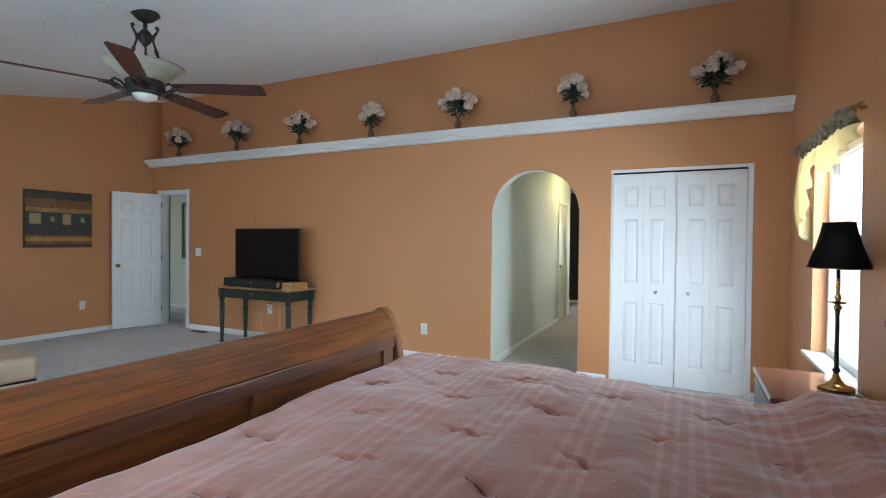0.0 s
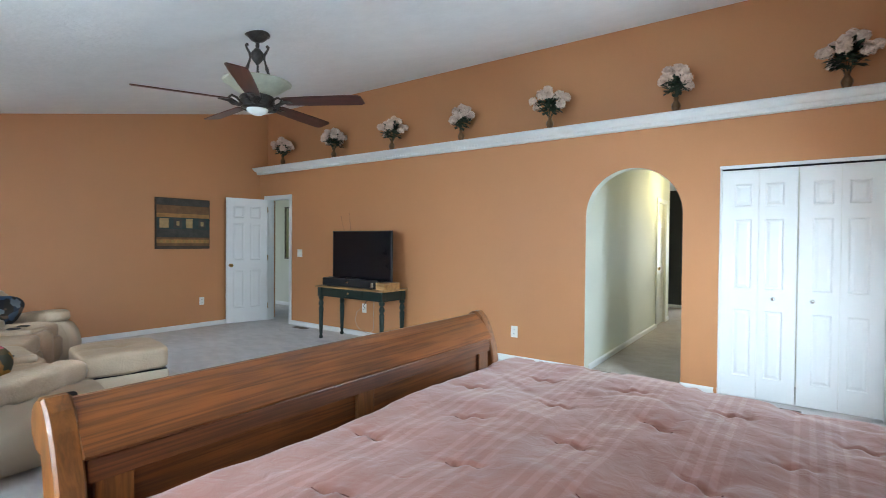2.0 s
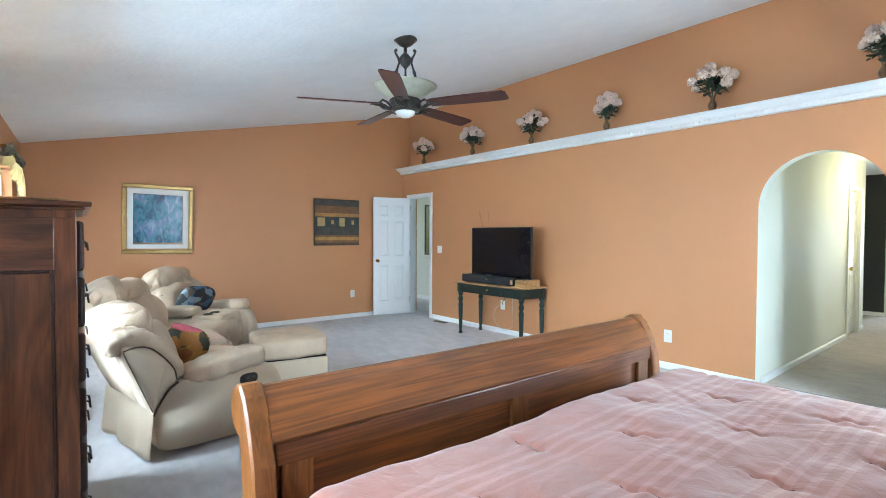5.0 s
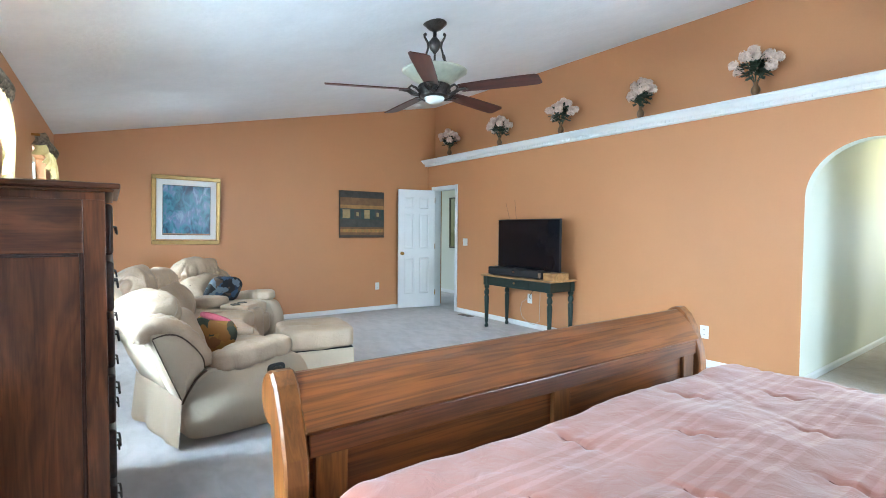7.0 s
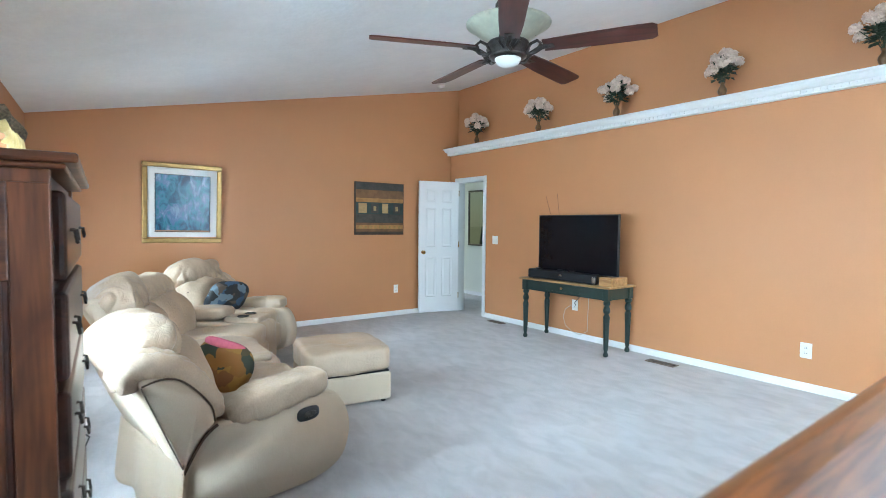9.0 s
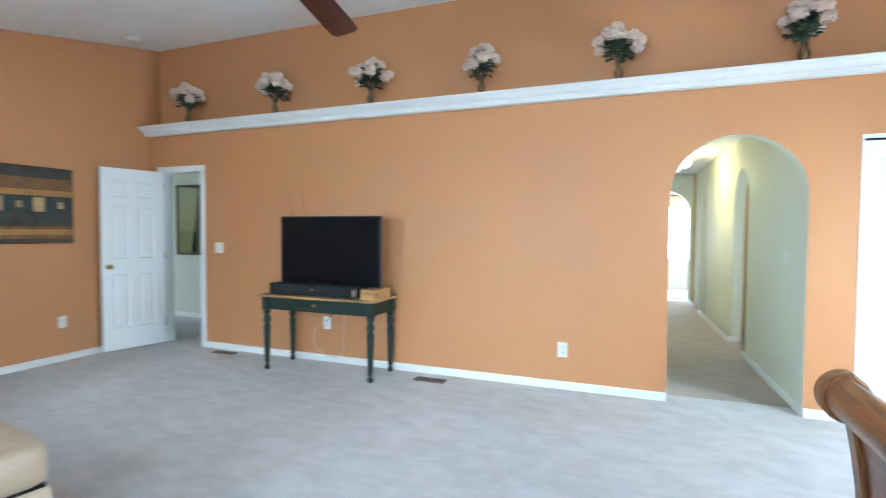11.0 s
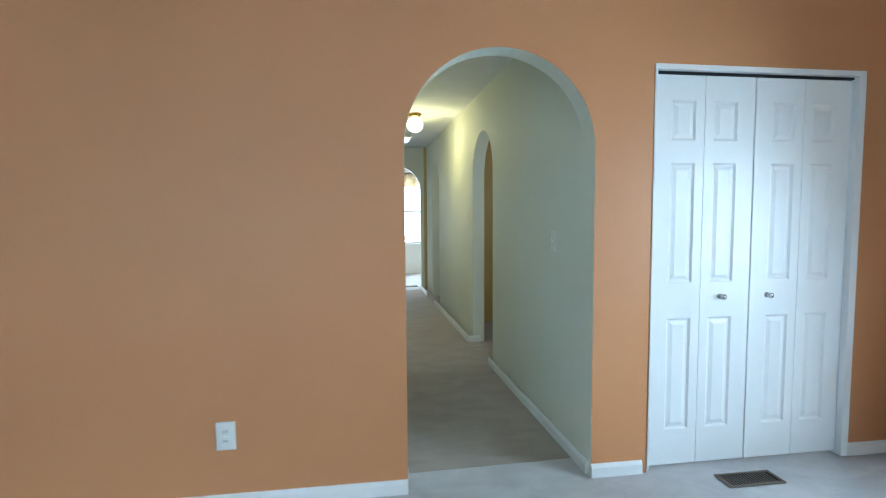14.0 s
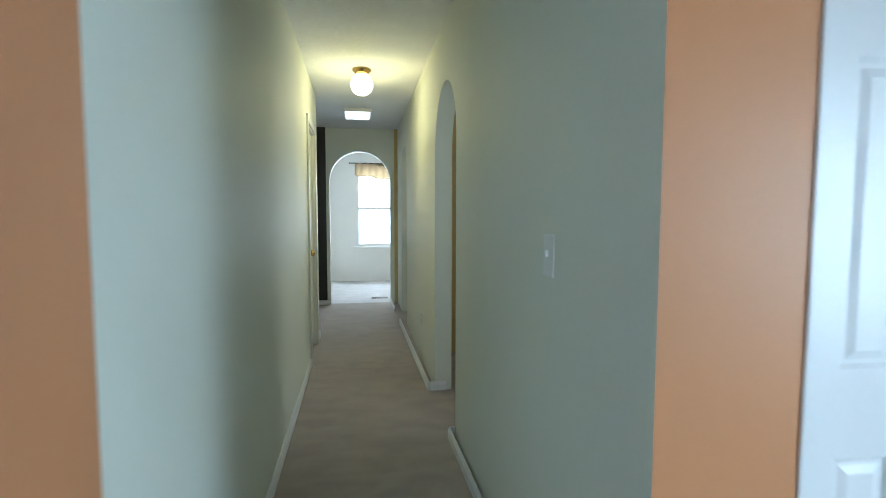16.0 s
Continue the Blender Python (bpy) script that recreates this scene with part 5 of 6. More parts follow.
cv = thing("canvas_painting", pose(XL, 3.69, 1.585, 0, 0, 90), "banded abstract canvas in brown, teal and gold", "picture")
W2, H2 = 0.40, 0.375
part("canvas", box(-W2, W2, -0.035, 0, -H2, H2, 0.004), material("umber_canvas", (0.06, 0.040, 0.025), 0.7, var=0.4, scale=9, fine=150), cv)
M_B1 = material("ochre_band", (0.36, 0.18, 0.05), 0.7, var=0.4, scale=12, fine=120)
M_B2 = material("slate_band", (0.055, 0.05, 0.042), 0.7, var=0.5, scale=12, fine=120)
M_B3 = material("umber_band", (0.17, 0.085, 0.032), 0.7, var=0.4, scale=12, fine=120)
M_B4 = material("teal_block", (0.03, 0.05, 0.045), 0.7, var=0.4, scale=14, fine=120)
M_B5 = material("sand_block", (0.36, 0.25, 0.11), 0.7, var=0.35, scale=14, fine=120)
for z0, z1, mm in ((0.27, 0.36, M_B2), (0.15, 0.265, M_B3), (0.09, 0.148, M_B1), (-0.08, 0.088, M_B4), (-0.20, -0.082, M_B2), (-0.33, -0.205, M_B3), (-0.29, -0.235, M_B1)):
    part("paint_band", box(-W2 + 0.012, W2 - 0.012, -0.0385 - (0.001 if mm is M_B1 else 0), -0.034, z0, z1), mm, cv)
for x0, x1, mm in ((-0.35, -0.22, M_B5), (0.03, 0.13, M_B5), (-0.15, -0.03, M_B2), (0.22, 0.33, M_B2)):
    part("paint_block", box(x0, x1, -0.040, -0.0375, -0.065, 0.075, 0.002), mm, cv)
for x in (-0.09, 0.275):
    part("paint_dot", box(x - 0.022, x + 0.022, -0.0415, -0.0395, -0.03, 0.035, 0.0005), M_B5, cv)
for i in range(9):
    x = -0.32 + i * 0.08
    part("paint_dab", box(x - 0.02, x + 0.02, -0.041, -0.039, -0.285, -0.245), M_GOLD, cv)

# ---- ceiling fan ----
FXX, FYY = -3.335, 2.18
FCZ = ceil_z(FYY)
fan = thing("ceiling_fan", pose(FXX, FYY, 0), "five-blade ceiling fan in pewter with mahogany blades", "ceiling fan")
part("canopy", lathe([(0.072, FCZ + 0.03), (0.080, FCZ + 0.002), (0.090, FCZ - 0.003), (0.091, FCZ - 0.014), (0.076, FCZ - 0.020), (0.070, FCZ - 0.032), (0.050, FCZ - 0.052), (0.028, FCZ - 0.062), (0.016, FCZ - 0.07)], 28), M_IRON, fan, smooth=True)
part("down_rod", lathe([(0.014, FCZ - 0.065), (0.014, FCZ - 0.13)], 14), M_IRON, fan, smooth=True)
part("yoke", lathe([(0.018, FCZ - 0.115), (0.030, FCZ - 0.13), (0.046, FCZ - 0.15), (0.048, FCZ - 0.175), (0.034, FCZ - 0.205), (0.016, FCZ - 0.225), (0.006, FCZ - 0.24)], 20), M_IRON, fan, smooth=True)
for k in range(3):
    a = radians(120 * k + 25)
    pts = [(0.078, FCZ - 0.105), (0.090, FCZ - 0.112), (0.086, FCZ - 0.13), (0.060, FCZ - 0.165), (0.056, FCZ - 0.20), (0.072, FCZ - 0.25), (0.080, FCZ - 0.275), (0.088, FCZ - 0.30), (0.096, FCZ - 0.325), (0.12, FCZ - 0.39), (0.14, FCZ - 0.43)]
    part("arm_rod", tube([(r * math.cos(a), r * math.sin(a), z) for r, z in pts], [0.013, 0.010, 0.008, 0.010, 0.008, 0.008, 0.014, 0.009, 0.014, 0.008, 0.010], 8), M_IRON, fan, smooth=True)
UZ = 2.47
b = bmesh.new()
rings = []
prof_b = [(0.05, UZ - 0.030), (0.12, UZ - 0.012), (0.17, UZ + 0.012), (0.205, UZ + 0.040), (0.228, UZ + 0.060), (0.250, UZ + 0.070)]
for r, z in prof_b:
    rings.append([b.verts.new((r * math.cos(2 * math.pi * i / 40), r * math.sin(2 * math.pi * i / 40), z)) for i in range(40)])
for p, q in zip(rings, rings[1:]):
    for i in range(40):
        b.faces.new((p[i], p[(i + 1) % 40], q[(i + 1) % 40], q[i]))
bmesh.ops.solidify(b, geom=b.faces[:], thickness=0.006)
part("uplight_bowl", b, M_GLASS_SHADE, fan, "mottled alabaster glass bowl", smooth=True)
part("motor_housing", lathe([(0.05, UZ - 0.02), (0.12, UZ - 0.035), (0.128, UZ - 0.05), (0.118, UZ - 0.062), (0.128, UZ - 0.075), (0.105, UZ - 0.10), (0.112, UZ - 0.108), (0.108, UZ - 0.12), (0.078, UZ - 0.128)], 32), M_IRON, fan, smooth=True)
part("light_kit", lathe([(0.078, UZ - 0.125), (0.076, UZ - 0.135), (0.064, UZ - 0.155), (0.035, UZ - 0.170), (0.004, UZ - 0.175)], 28), material("frosted_glass", (0.82, 0.84, 0.80), 0.35, var=0.03), fan, "frosted white glass bowl", smooth=True)
for k in range(5):
    a = 30 + 72 * k
    m_b = Matrix.Rotation(radians(a), 4, "Z")
    iron = tube([(0.09, 0, UZ - 0.085), (0.13, 0.01, UZ - 0.115), (0.17, -0.008, UZ - 0.105), (0.20, 0.0, UZ - 0.082), (0.25, 0, UZ - 0.080)], [0.014, 0.011, 0.013, 0.016, 0.012], 8)
    box(0.20, 0.27, -0.03, 0.03, UZ - 0.084, UZ - 0.080, bm=iron)
    tube([(0.12, 0.03, UZ - 0.10), (0.15, 0.055, UZ - 0.075), (0.185, 0.05, UZ - 0.06), (0.20, 0.025, UZ - 0.07), (0.185, 0.012, UZ - 0.085)], [0.007, 0.009, 0.009, 0.008, 0.006], 7, bm=iron)
    tube([(0.12, -0.03, UZ - 0.10), (0.15, -0.055, UZ - 0.075), (0.185, -0.05, UZ - 0.06), (0.20, -0.025, UZ - 0.07), (0.185, -0.012, UZ - 0.085)], [0.007, 0.009, 0.009, 0.008, 0.006], 7, bm=iron)
    ir = part("blade_iron", iron, M_IRON, fan, smooth=False, m=m_b)
    bl = bmesh.new()
    outline = [(0.21, -0.055), (0.40, -0.066), (0.70, -0.072), (0.785, -0.070), (0.81, -0.052), (0.815, 0.052), (0.79, 0.070), (0.70, 0.072), (0.40, 0.066), (0.21, 0.055)]
    lo_ = [bl.verts.new((x, y, 0)) for x, y in outline]
    hi_ = [bl.verts.new((x, y, 0.007)) for x, y in outline]
    bl.faces.new(lo_)
    bl.faces.new(hi_)
    for i in range(len(outline)):
        j = (i + 1) % len(outline)
        bl.faces.new((lo_[i], lo_[j], hi_[j], hi_[i]))
    part("blade", bl, M_BLADE, fan, m=m_b @ pose(0, 0, UZ - 0.078, -12, 0, 0))

# ---- vases with flowers along the ledge ----
def bouquet(seed):
    rng = random.Random(seed)
    e = thing("flower_vase", pose(0, 0, 0), "antique gold vase of blush silk hydrangeas on the ledge", "flower vase", "flower vases on the ledge")
    part("vase", lathe([(0.028, 0), (0.032, 0.006), (0.022, 0.014), (0.030, 0.035), (0.040, 0.065), (0.036, 0.09), (0.020, 0.115), (0.017, 0.13), (0.026, 0.145), (0.024, 0.146), (0.012, 0.135)], 20), M_VASE, e, smooth=True)
    heads = []
    for k in range(12):
        a = 2 * math.pi * k / 7 + rng.uniform(-0.25, 0.25)
        if k < 7:
            r, z = rng.uniform(0.125, 0.165), rng.uniform(0.235, 0.345)
        elif k < 11:
            a, r, z = 2 * math.pi * k / 4 + rng.uniform(-0.3, 0.3), rng.uniform(0.075, 0.105), rng.uniform(0.345, 0.395)
        else:
            r, z = rng.uniform(0.0, 0.03), rng.uniform(0.405, 0.43)
        heads.append(Vector((r * math.cos(a) * 1.15, r * math.sin(a) * 0.8, z)))
    st = bmesh.new()
    for h in heads:
        tube([(0, 0, 0.12), (h.x * 0.3, h.y * 0.3, 0.2), tuple(h)], 0.003, 5, bm=st)
    part("stem", st, M_LEAF, e)
    for h in heads:
        b = bmesh.new()
        rad = rng.uniform(0.036, 0.045)
        n = 60
        for i in range(n):
            zz = 1 - 1.75 * (i + 0.5) / n
            rr = math.sqrt(max(0, 1 - zz * zz))
            ph = i * 2.39996
            d = Vector((rr * math.cos(ph), rr * math.sin(ph), zz))
            t1 = d.orthogonal().normalized()
            t1.rotate(Matrix.Rotation(rng.uniform(0, 6.3), 3, d))
            t2 = d.cross(t1)
            c = h + d * rad * rng.uniform(0.75, 1.12)
            s = rad * rng.uniform(0.34, 0.5)
            vs = [b.verts.new(c + t1 * s * ca + t2 * s * sa + d * s * lift) for ca, sa, lift in ((1, 0, 0.75), (0.2, 0.8, 0.0), (-0.9, 0.3, 0.55), (-0.3, -0.8, -0.1))]
            b.faces.new((vs[0], vs[1], vs[2]))
            b.faces.new((vs[0], vs[2], vs[3]))
        bmesh.ops.create_icosphere(b, subdivisions=1, radius=rad * 0.68, matrix=Matrix.Translation(h))
        part("bloom", b, M_BLOOM, e)
    lf = bmesh.new()
    for i in range(150):
        a, el = rng.uniform(0, 6.3), rng.uniform(-0.35, 1.2)
        d = Vector((math.cos(a) * math.cos(el), math.sin(a) * math.cos(el) * 0.8, math.sin(el)))
        base = Vector((0, 0, 0.235)) + d * rng.uniform(0.02, 0.115) + Vector((0, 0, rng.uniform(-0.02, 0.04)))
        sd_ = d.cross(Vector((0, 0, 1))).normalized()
        up = sd_.cross(d)
        ln, wd = rng.uniform(0.045, 0.075), rng.uniform(0.020, 0.032)
        p = [base, base + d * ln * 0.45 + sd_ * wd, base + d * ln - up * 0.012, base + d * ln * 0.45 - sd_ * wd, base + d * ln * 0.5 + up * 0.006]
        vs = [lf.verts.new(q) for q in p]
        lf.faces.new((vs[0], vs[1], vs[4]))
        lf.faces.new((vs[1], vs[2], vs[4]))
        lf.faces.new((vs[2], vs[3], vs[4]))
        lf.faces.new((vs[3], vs[0], vs[4]))
    tagged(part("foliage", lf, M_LEAF, e), kind="stuff")
    return e


protos = [bouquet(11), bouquet(23)]
for i, x in enumerate((-6.86, -5.64, -4.49, -3.37, -2.22, -0.97, 0.26)):
    m = pose(x, 4.965, 2.557, 0, 0, (0, 70, 200, 130, 20, 285, 160)[i])
    if i < 2:
        protos[i].matrix_basis = m
    else:
        copy_thing(protos[i % 2], m)

# ---- reclining sectional, curved round the corner ----
ARC, RAD = Vector((-4.5, 3.25, 0)), 2.55


def on_arc(phi, out=0.0):
    return pose(ARC.x - (RAD + out) * math.cos(radians(phi)), ARC.y - (RAD + out) * math.sin(radians(phi)), 0, 0, 0, phi - 90)


sofa = thing("sectional_sofa", pose(0, 0, 0), "cream leather reclining sectional sofa with two consoles", "sofa")


def outline_slab(pts, x0, x1, bevel=0.02):
    """An outline in y, z between x0 and x1."""
    b = bmesh.new()
    a = [b.verts.new((x0, y, z)) for y, z in pts]
    c = [b.verts.new((x1, y, z)) for y, z in pts]
    b.faces.new(a)
    b.faces.new(c)
    n = len(pts)
    for i in range(n):
        b.faces.new((a[i], a[(i + 1) % n], c[(i + 1) % n], c[i]))
    bmesh.ops.recalc_face_normals(b, faces=b.faces[:])
    if bevel:
        bmesh.ops.bevel(b, geom=[e for e in b.edges if abs(e.verts[0].co.x - e.verts[1].co.x) < 1e-6], offset=bevel, segments=3, affect="EDGES", clamp_overlap=True)
    return b


def seat_unit(m, w, seed, head=0.90):
    part("base", box(-w / 2 + 0.01, w / 2 - 0.01, -0.36, 0.36, 0.05, 0.30, 0.02), M_LEATHER_SIDE, sofa, m=m)
    part("footrest", puff(w - 0.01, 0.20, 0.30, 5, 8, 0.012, 9, seed), M_LEATHER, sofa, smooth=True, m=m @ pose(0, 0.36, 0.22, -8))
    part("seat_cushion", puff(w - 0.01, 0.70, 0.20, 5, 12, 0.022, 7, seed + 1), M_LEATHER, sofa, smooth=True, m=m @ pose(0, 0.10, 0.385, 3))
    part("back_cushion", puff(w - 0.01, 0.28, 0.44, 3.2, 14, 0.028, 7, seed + 2), M_LEATHER, sofa, smooth=True, m=m @ pose(0, -0.27, 0.58, 20))
    top = puff(w + 0.03, 0.33, 0.32, 2.7, 34, 0.026, 8, seed + 3, 0.03)
    for vv in top.verts:
        # pleats gathered into the seam under the roll
        c = vv.co
        low = max(0.0, min(1.0, (0.06 - c.z) / 0.16)) * (c.y > -0.02) + max(0.0, (abs(c.x) - w * 0.30) / (w * 0.22))
        fold = abs(math.sin(c.x * 34 + c.z * 9 + seed + 2.2 * noise.noise(c * 9)))
        vv.co = c * (1 - 0.085 * min(1.0, low) * (1 - fold) ** 1.5)
    part("headrest", top, M_LEATHER, sofa, smooth=True, m=m @ pose(0, -0.43, head - 0.115, 28))
    part("seam", tube([(-w / 2 + 0.03 + (w - 0.06) * i / 12, -0.225 + 0.012 * math.cos(i * math.pi / 6), head - 0.245) for i in range(13)], 0.004, 6), M_SEAM_AND_SHADE, sofa, m=m)
    back = outline_slab([(-0.26, 0.30), (-0.385, 0.30), (-0.46, 0.46), (-0.54, head - 0.22), (-0.60, head - 0.11), (-0.55, head - 0.07), (-0.46, head - 0.06), (-0.33, 0.50)], -w / 2, w / 2, 0.03)
    part("back_shell", back, M_LEATHER_SIDE, sofa, smooth=True, m=m)


def smooth_line(pts, k=5, closed=False):
    """Points along a Catmull-Rom line through pts."""
    n, out = len(pts), []
    for i in range(n if closed else n - 1):
        q = [pts[(i + d) % n] if closed else pts[min(max(i + d, 0), n - 1)] for d in (-1, 0, 1, 2)]
        for j in range(k):
            t = j / k
            out.append(tuple(0.5 * (2 * b + (c - a) * t + (2 * a - 5 * b + 4 * c - d) * t * t + (3 * b - a - 3 * c + d) * t ** 3) for a, b, c, d in zip(*q)))
    return out if closed else out + [pts[-1]]


def arm_unit(m, s, x):
    """An end arm; s is +1 for an arm on the +x side."""
    side = [(-0.385, 0.14), (-0.31, 0.05), (0.08, 0.02), (0.29, 0.025), (0.42, 0.07), (0.475, 0.16), (0.485, 0.28), (0.43, 0.41), (0.33, 0.47), (0.0, 0.475), (-0.17, 0.46), (-0.262, 0.435), (-0.34, 0.35), (-0.385, 0.27)]
    xa, xb = sorted((s * x, s * (x + 0.18)))
    part("side_panel", outline_slab(smooth_line(side, 4, True), xa, xb, 0.014), M_LEATHER_SIDE, sofa, smooth=True, m=m)
    pad = puff(0.23, 0.57, 0.15, 3.4, 26, 0.010, 8, 31 + s)
    for vv in pad.verts:
        # the pad is drawn in at cross seams
        k = 1 - 0.10 * math.cos((vv.co.y + 0.02) * math.pi / 0.15) ** 14 * (abs(vv.co.y) < 0.27)
        vv.co.x *= k
        vv.co.z *= k
    part("armrest", pad, M_LEATHER, sofa, smooth=True, m=m @ pose(s * (x + 0.095), 0.085, 0.505, 6))
    wing = [(-0.256, 0.475), (-0.300, 0.432), (-0.352, 0.362), (-0.392, 0.306), (-0.475, 0.51), (-0.549, 0.70), (-0.472, 0.715), (-0.399, 0.695), (-0.324, 0.625), (-0.268, 0.545)]
    xa, xb = sorted((s * (x - 0.03), s * (x + 0.175)))
    part("wing", outline_slab(smooth_line(wing, 5, True), xa, xb, 0.012), M_LEATHER_SIDE, sofa, smooth=True, m=m)
    rim = smooth_line([(-0.565, 0.675), (-0.575, 0.735), (-0.525, 0.758), (-0.45, 0.748), (-0.37, 0.705), (-0.30, 0.635), (-0.24, 0.555), (-0.215, 0.48)], 5)
    nr = len(rim)
    fat = [(0.026 + 0.034 * math.sin(math.pi * min(1.0, (i + 3) / (nr + 3))) ** 0.6) * (1 + 0.07 * math.sin(i * 1.9)) for i in range(nr)]
    part("wing_roll", tube([(s * (x + 0.10), y, z) for y, z in rim], fat, 20), M_LEATHER, sofa, smooth=True, m=m)
    part("wing_fill", tube([(s * (x + 0.02), y, z) for y, z in rim], [f * 1.15 for f in fat], 16), M_LEATHER, sofa, smooth=True, m=m)
    seam = smooth_line([(-0.545, 0.70), (-0.472, 0.715), (-0.399, 0.695), (-0.324, 0.625), (-0.268, 0.545), (-0.256, 0.48)], 4)
    part("seam", tube([(s * (x + 0.172), y, z) for y, z in seam], 0.0045, 6), M_SEAM_AND_SHADE, sofa, "brown stitched piping", m=m)
    part("seam", tube([(s * (x + 0.174), y, z) for y, z in ((-0.547, 0.695), (-0.475, 0.51), (-0.394, 0.31))], 0.0035, 6), M_SEAM_AND_SHADE, sofa, "brown stitched piping", m=m)
    # dark tube painting the shade in the gap between wing and side panel
    part("crease", tube([(s * (x + 0.174), y, z) for y, z in smooth_line([(-0.392, 0.285), (-0.352, 0.355), (-0.300, 0.425), (-0.245, 0.462)], 4)], 0.007, 6), M_SEAM_AND_SHADE, sofa, m=m)


def skirt(m, x0, x1):
    b = bmesh.new()
    rows = []
    for i in range(31):
        x = x0 + (x1 - x0) * i / 30
        rows.append([b.verts.new((x, -0.392 - 0.035 * (k / 8) - 0.012 * math.sin(i * 0.55) * k / 8, 0.325 - 0.305 * k / 8 - 0.01 * math.sin(i * 0.4))) for k in range(9)])
    for i in range(30):
        for k in range(8):
            b.faces.new((rows[i][k], rows[i + 1][k], rows[i + 1][k + 1], rows[i][k + 1]))
    bmesh.ops.solidify(b, geom=b.faces[:], thickness=0.004)
    part("skirt", b, M_LEATHER_SIDE, sofa, smooth=True, m=m)


def console(m, w):
    part("console_body", box(-w / 2, w / 2, -0.34, 0.38, 0.04, 0.49, 0.03, 3), M_LEATHER_SIDE, sofa, m=m)
    part("console_front", puff(w, 0.16, 0.44, 5, 8, 0.012, 8, 5), M_LEATHER, sofa, smooth=True, m=m @ pose(0, 0.40, 0.28))
    part("console_lid", puff(w * 0.97, 0.44, 0.12, 3.6, 10, 0.012, 8, 6), M_LEATHER, sofa, smooth=True, m=m @ pose(0, -0.12, 0.545, 4))
    tray = part("cup_tray", box(-w / 2 + 0.01, w / 2 - 0.01, 0.10, 0.42, 0.48, 0.535, 0.022, 3), M_LEATHER, sofa, m=m)
    for x in (-0.072, 0.072):
        part("cup_holder", lathe([(0.046, 0.530), (0.052, 0.538), (0.047, 0.541), (0.040, 0.536)], 22), M_BLACK, tray, m=pose(x, 0.25, 0))


mA = on_arc(101.5)
seat_unit(mA @ pose(-0.04, 0, 0), 0.62, 3, 0.885)
arm_unit(mA, 1, 0.27)
skirt(mA, -0.40, 0.455)
console(pose(-4.49, 0.70, 0, 0, 0, -1), 0.30)
seat_unit(pose(-4.99, 0.76, 0, 0, 0, -10), 0.66, 8, 0.96)
seat_unit(pose(-5.56, 0.95, 0, 0, 0, -30), 0.56, 15, 0.90)
console(pose(-5.94, 1.16, 0, 0, 0, -42), 0.28)
mD = pose(-6.46, 1.36, 0, 0, 0, -58)
seat_unit(mD @ pose(0.03, 0, 0), 0.62, 22, 0.93)
arm_unit(mD, -1, 0.28)
part("release_recess", puff(0.02, 0.13, 0.072, 3, 9), M_BLACK, sofa, smooth=True, m=mA @ pose(0.452, 0.215, 0.385))
part("release_lever", puff(0.012, 0.07, 0.03, 3, 5), M_IRON, sofa, smooth=True, m=mA @ pose(0.462, 0.22, 0.385))

def print_cloth(name, colors, scale):
    """Cloth printed in large irregular patches of a few colours."""
    m = material(name, colors[0], 0.8, var=0.2, scale=20, fine=160, bump=0.3)
    n, l = m.node_tree.nodes, m.node_tree.links
    bs = n["Principled BSDF"]
    tc, vo, ns = n.new("ShaderNodeTexCoord"), n.new("ShaderNodeTexVoronoi"), n.new("ShaderNodeTexNoise")
    ns.inputs["Scale"].default_value = 9
    vo.inputs["Scale"].default_value = scale
    l.new(tc.outputs["Object"], ns.inputs["Vector"])
    mx = n.new("ShaderNodeMix")
    mx.data_type = "VECTOR"
    mx.inputs[0].default_value = 0.12
    l.new(tc.outputs["Object"], mx.inputs[4])
    l.new(ns.outputs["Color"], mx.inputs[5])
    l.new(mx.outputs[1], vo.inputs["Vector"])
    sep, r = n.new("ShaderNodeSeparateColor"), n.new("ShaderNodeValToRGB")
    l.new(vo.outputs["Color"], sep.inputs[0])
    r.color_ramp.interpolation = "CONSTANT"
    e = r.color_ramp.elements
    e[0].color = (*colors[0], 1)
    e[1].position, e[1].color = 1 / len(colors), (*colors[1], 1)
    for k in range(2, len(colors)):
        q = e.new(k / len(colors))
        q.color = (*colors[k], 1)
    l.new(sep.outputs[0], r.inputs[0])
    l.new(r.outputs[0], bs.inputs["Base Color"])
    return m


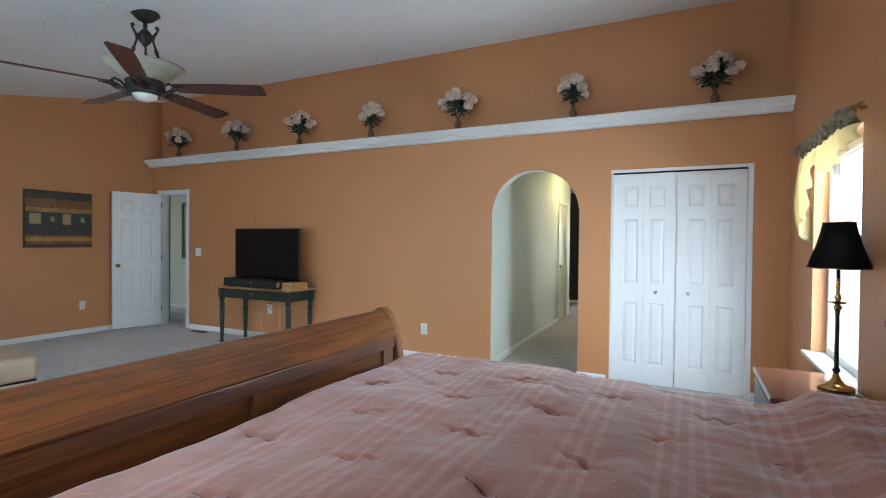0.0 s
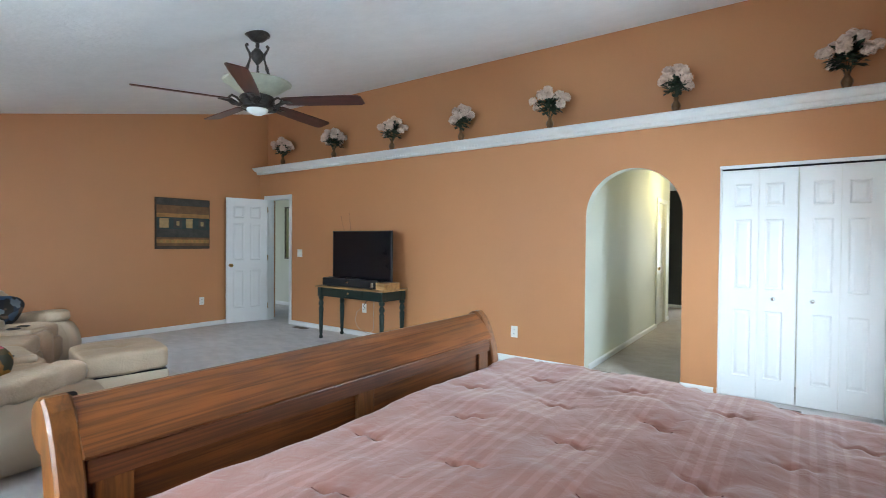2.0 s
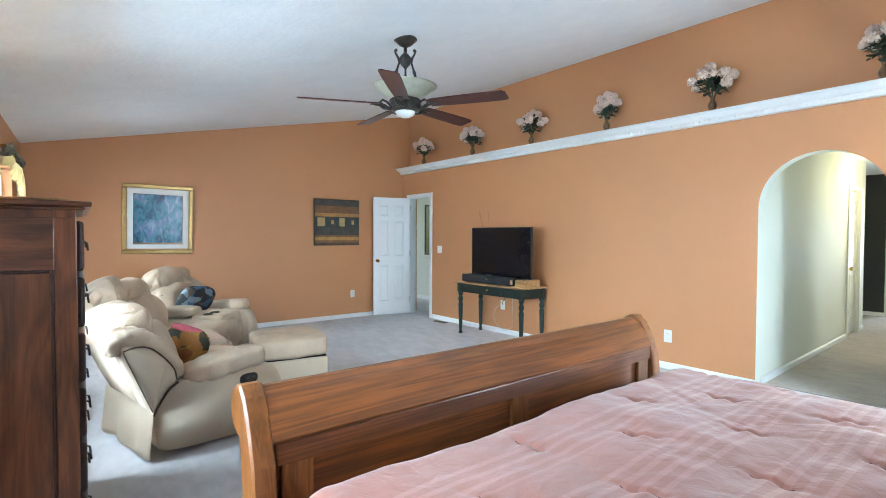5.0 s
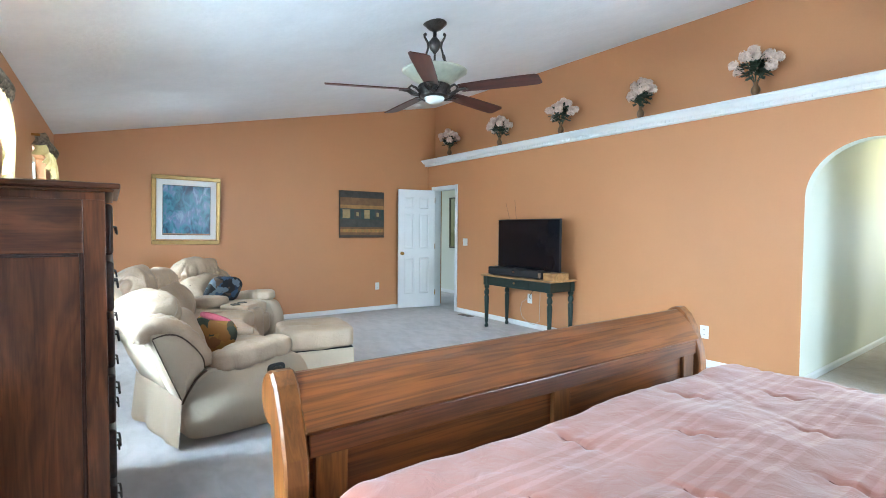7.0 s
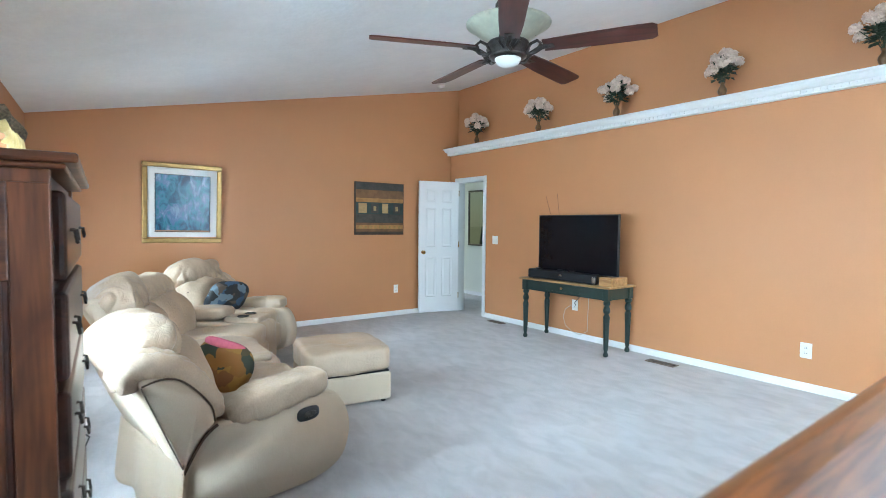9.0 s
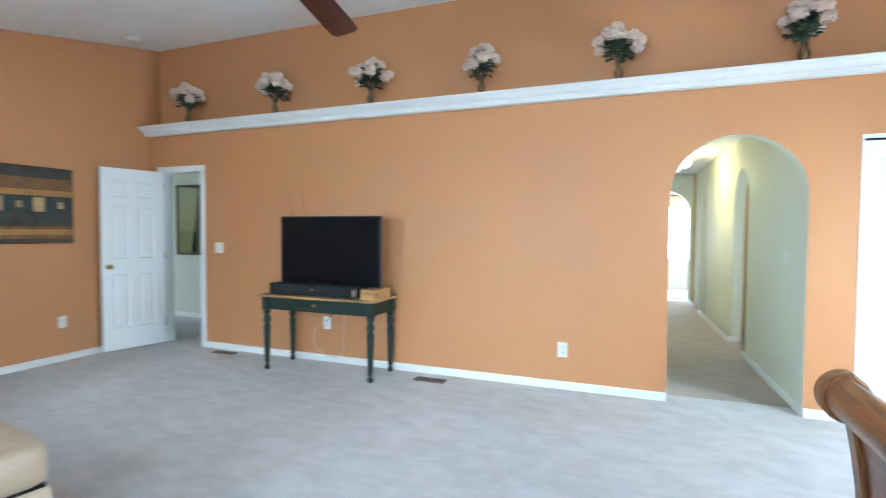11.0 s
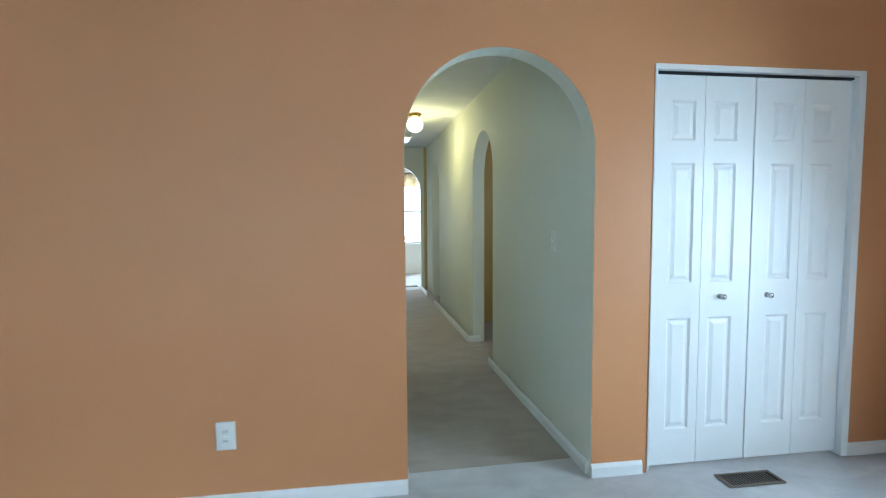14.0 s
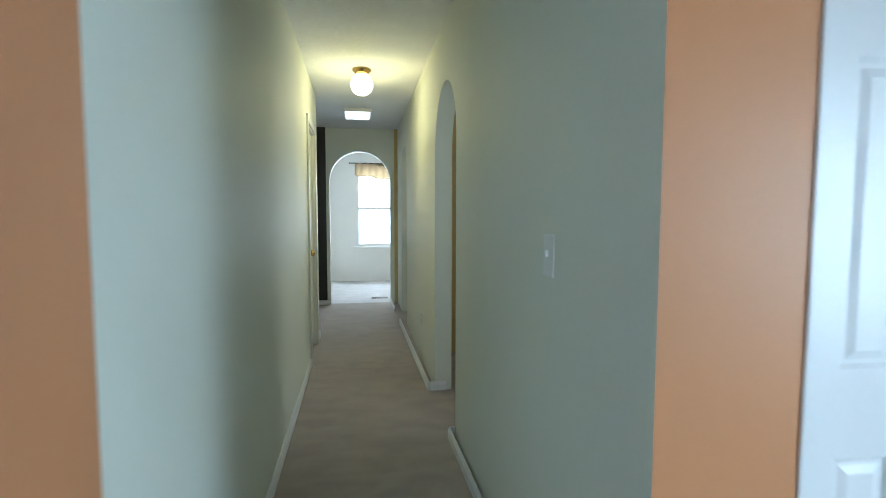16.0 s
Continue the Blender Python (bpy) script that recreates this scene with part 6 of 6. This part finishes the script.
pl = thing("throw_pillow", mA @ pose(-0.05, -0.02, 0.545, 62, 14, 34), "orange, olive and pink patterned throw pillow", "pillow")
part("cover", puff(0.34, 0.35, 0.13, 3.0, 12, 0.02, 7, 41), print_cloth("autumn_print_cloth", ((0.26, 0.115, 0.02), (0.07, 0.05, 0.018), (0.30, 0.15, 0.025), (0.20, 0.075, 0.018), (0.035, 0.04, 0.025)), 13), pl, smooth=True)
part("band", puff(0.25, 0.06, 0.10, 3, 8), material("pink_stripe_cloth", (0.45, 0.09, 0.13), 0.8, var=0.3), pl, smooth=True, m=pose(-0.02, 0.145, 0.01))
pl2 = thing("throw_pillow", mD @ pose(0.02, 0.0, 0.62, 64, -6, -10), "blue and black patchwork throw pillow", "pillow")
part("cover", puff(0.44, 0.34, 0.12, 3.2, 12, 0.02, 7, 44), print_cloth("midnight_print_cloth", ((0.012, 0.014, 0.018), (0.045, 0.085, 0.15), (0.02, 0.018, 0.016), (0.10, 0.065, 0.045), (0.02, 0.035, 0.07), (0.16, 0.20, 0.24)), 14), pl2, smooth=True)

ot = thing("ottoman", pose(-4.78, 1.79, 0, 0, 0, -9), "square cream leather storage ottoman with a tufted lid", "ottoman")
part("body", box(-0.315, 0.315, -0.31, 0.31, 0.02, 0.235, 0.02, 3), M_LEATHER_SIDE, ot)
part("seam_gap", box(-0.30, 0.30, -0.295, 0.295, 0.23, 0.245), M_DARK, ot)
lid = puff(0.66, 0.65, 0.20, 7, 18, 0.012, 8, 51)
for vv in lid.verts:
    if vv.co.z > 0.02:
        r2 = vv.co.x ** 2 + vv.co.y ** 2
        vv.co.z -= 0.022 * math.exp(-r2 / 0.004) + 0.012 * math.exp(-vv.co.x ** 2 / 0.0012) * (r2 < 0.06) + 0.012 * math.exp(-vv.co.y ** 2 / 0.0012) * (r2 < 0.06)
part("lid", lid, M_LEATHER, ot, "soft tufted lid", smooth=True, m=pose(0, 0, 0.335))
for x in (-0.27, 0.27):
    for y in (-0.26, 0.26):
        part("glide", lathe([(0.02, 0), (0.02, 0.022)], 12), M_BLACK, ot, m=pose(x, y, 0))
cb = tube([(-4.6, 0.10, 0.006), (-4.95, 0.16, 0.006), (-5.3, 0.05, 0.006), (-5.6, -0.1, 0.006), (-5.7, -0.28, 0.05)], 0.005, 6)
tagged(part("extension_cord", cb, M_BLACK), "black cord lying on the carpet behind the sofa", "cord")
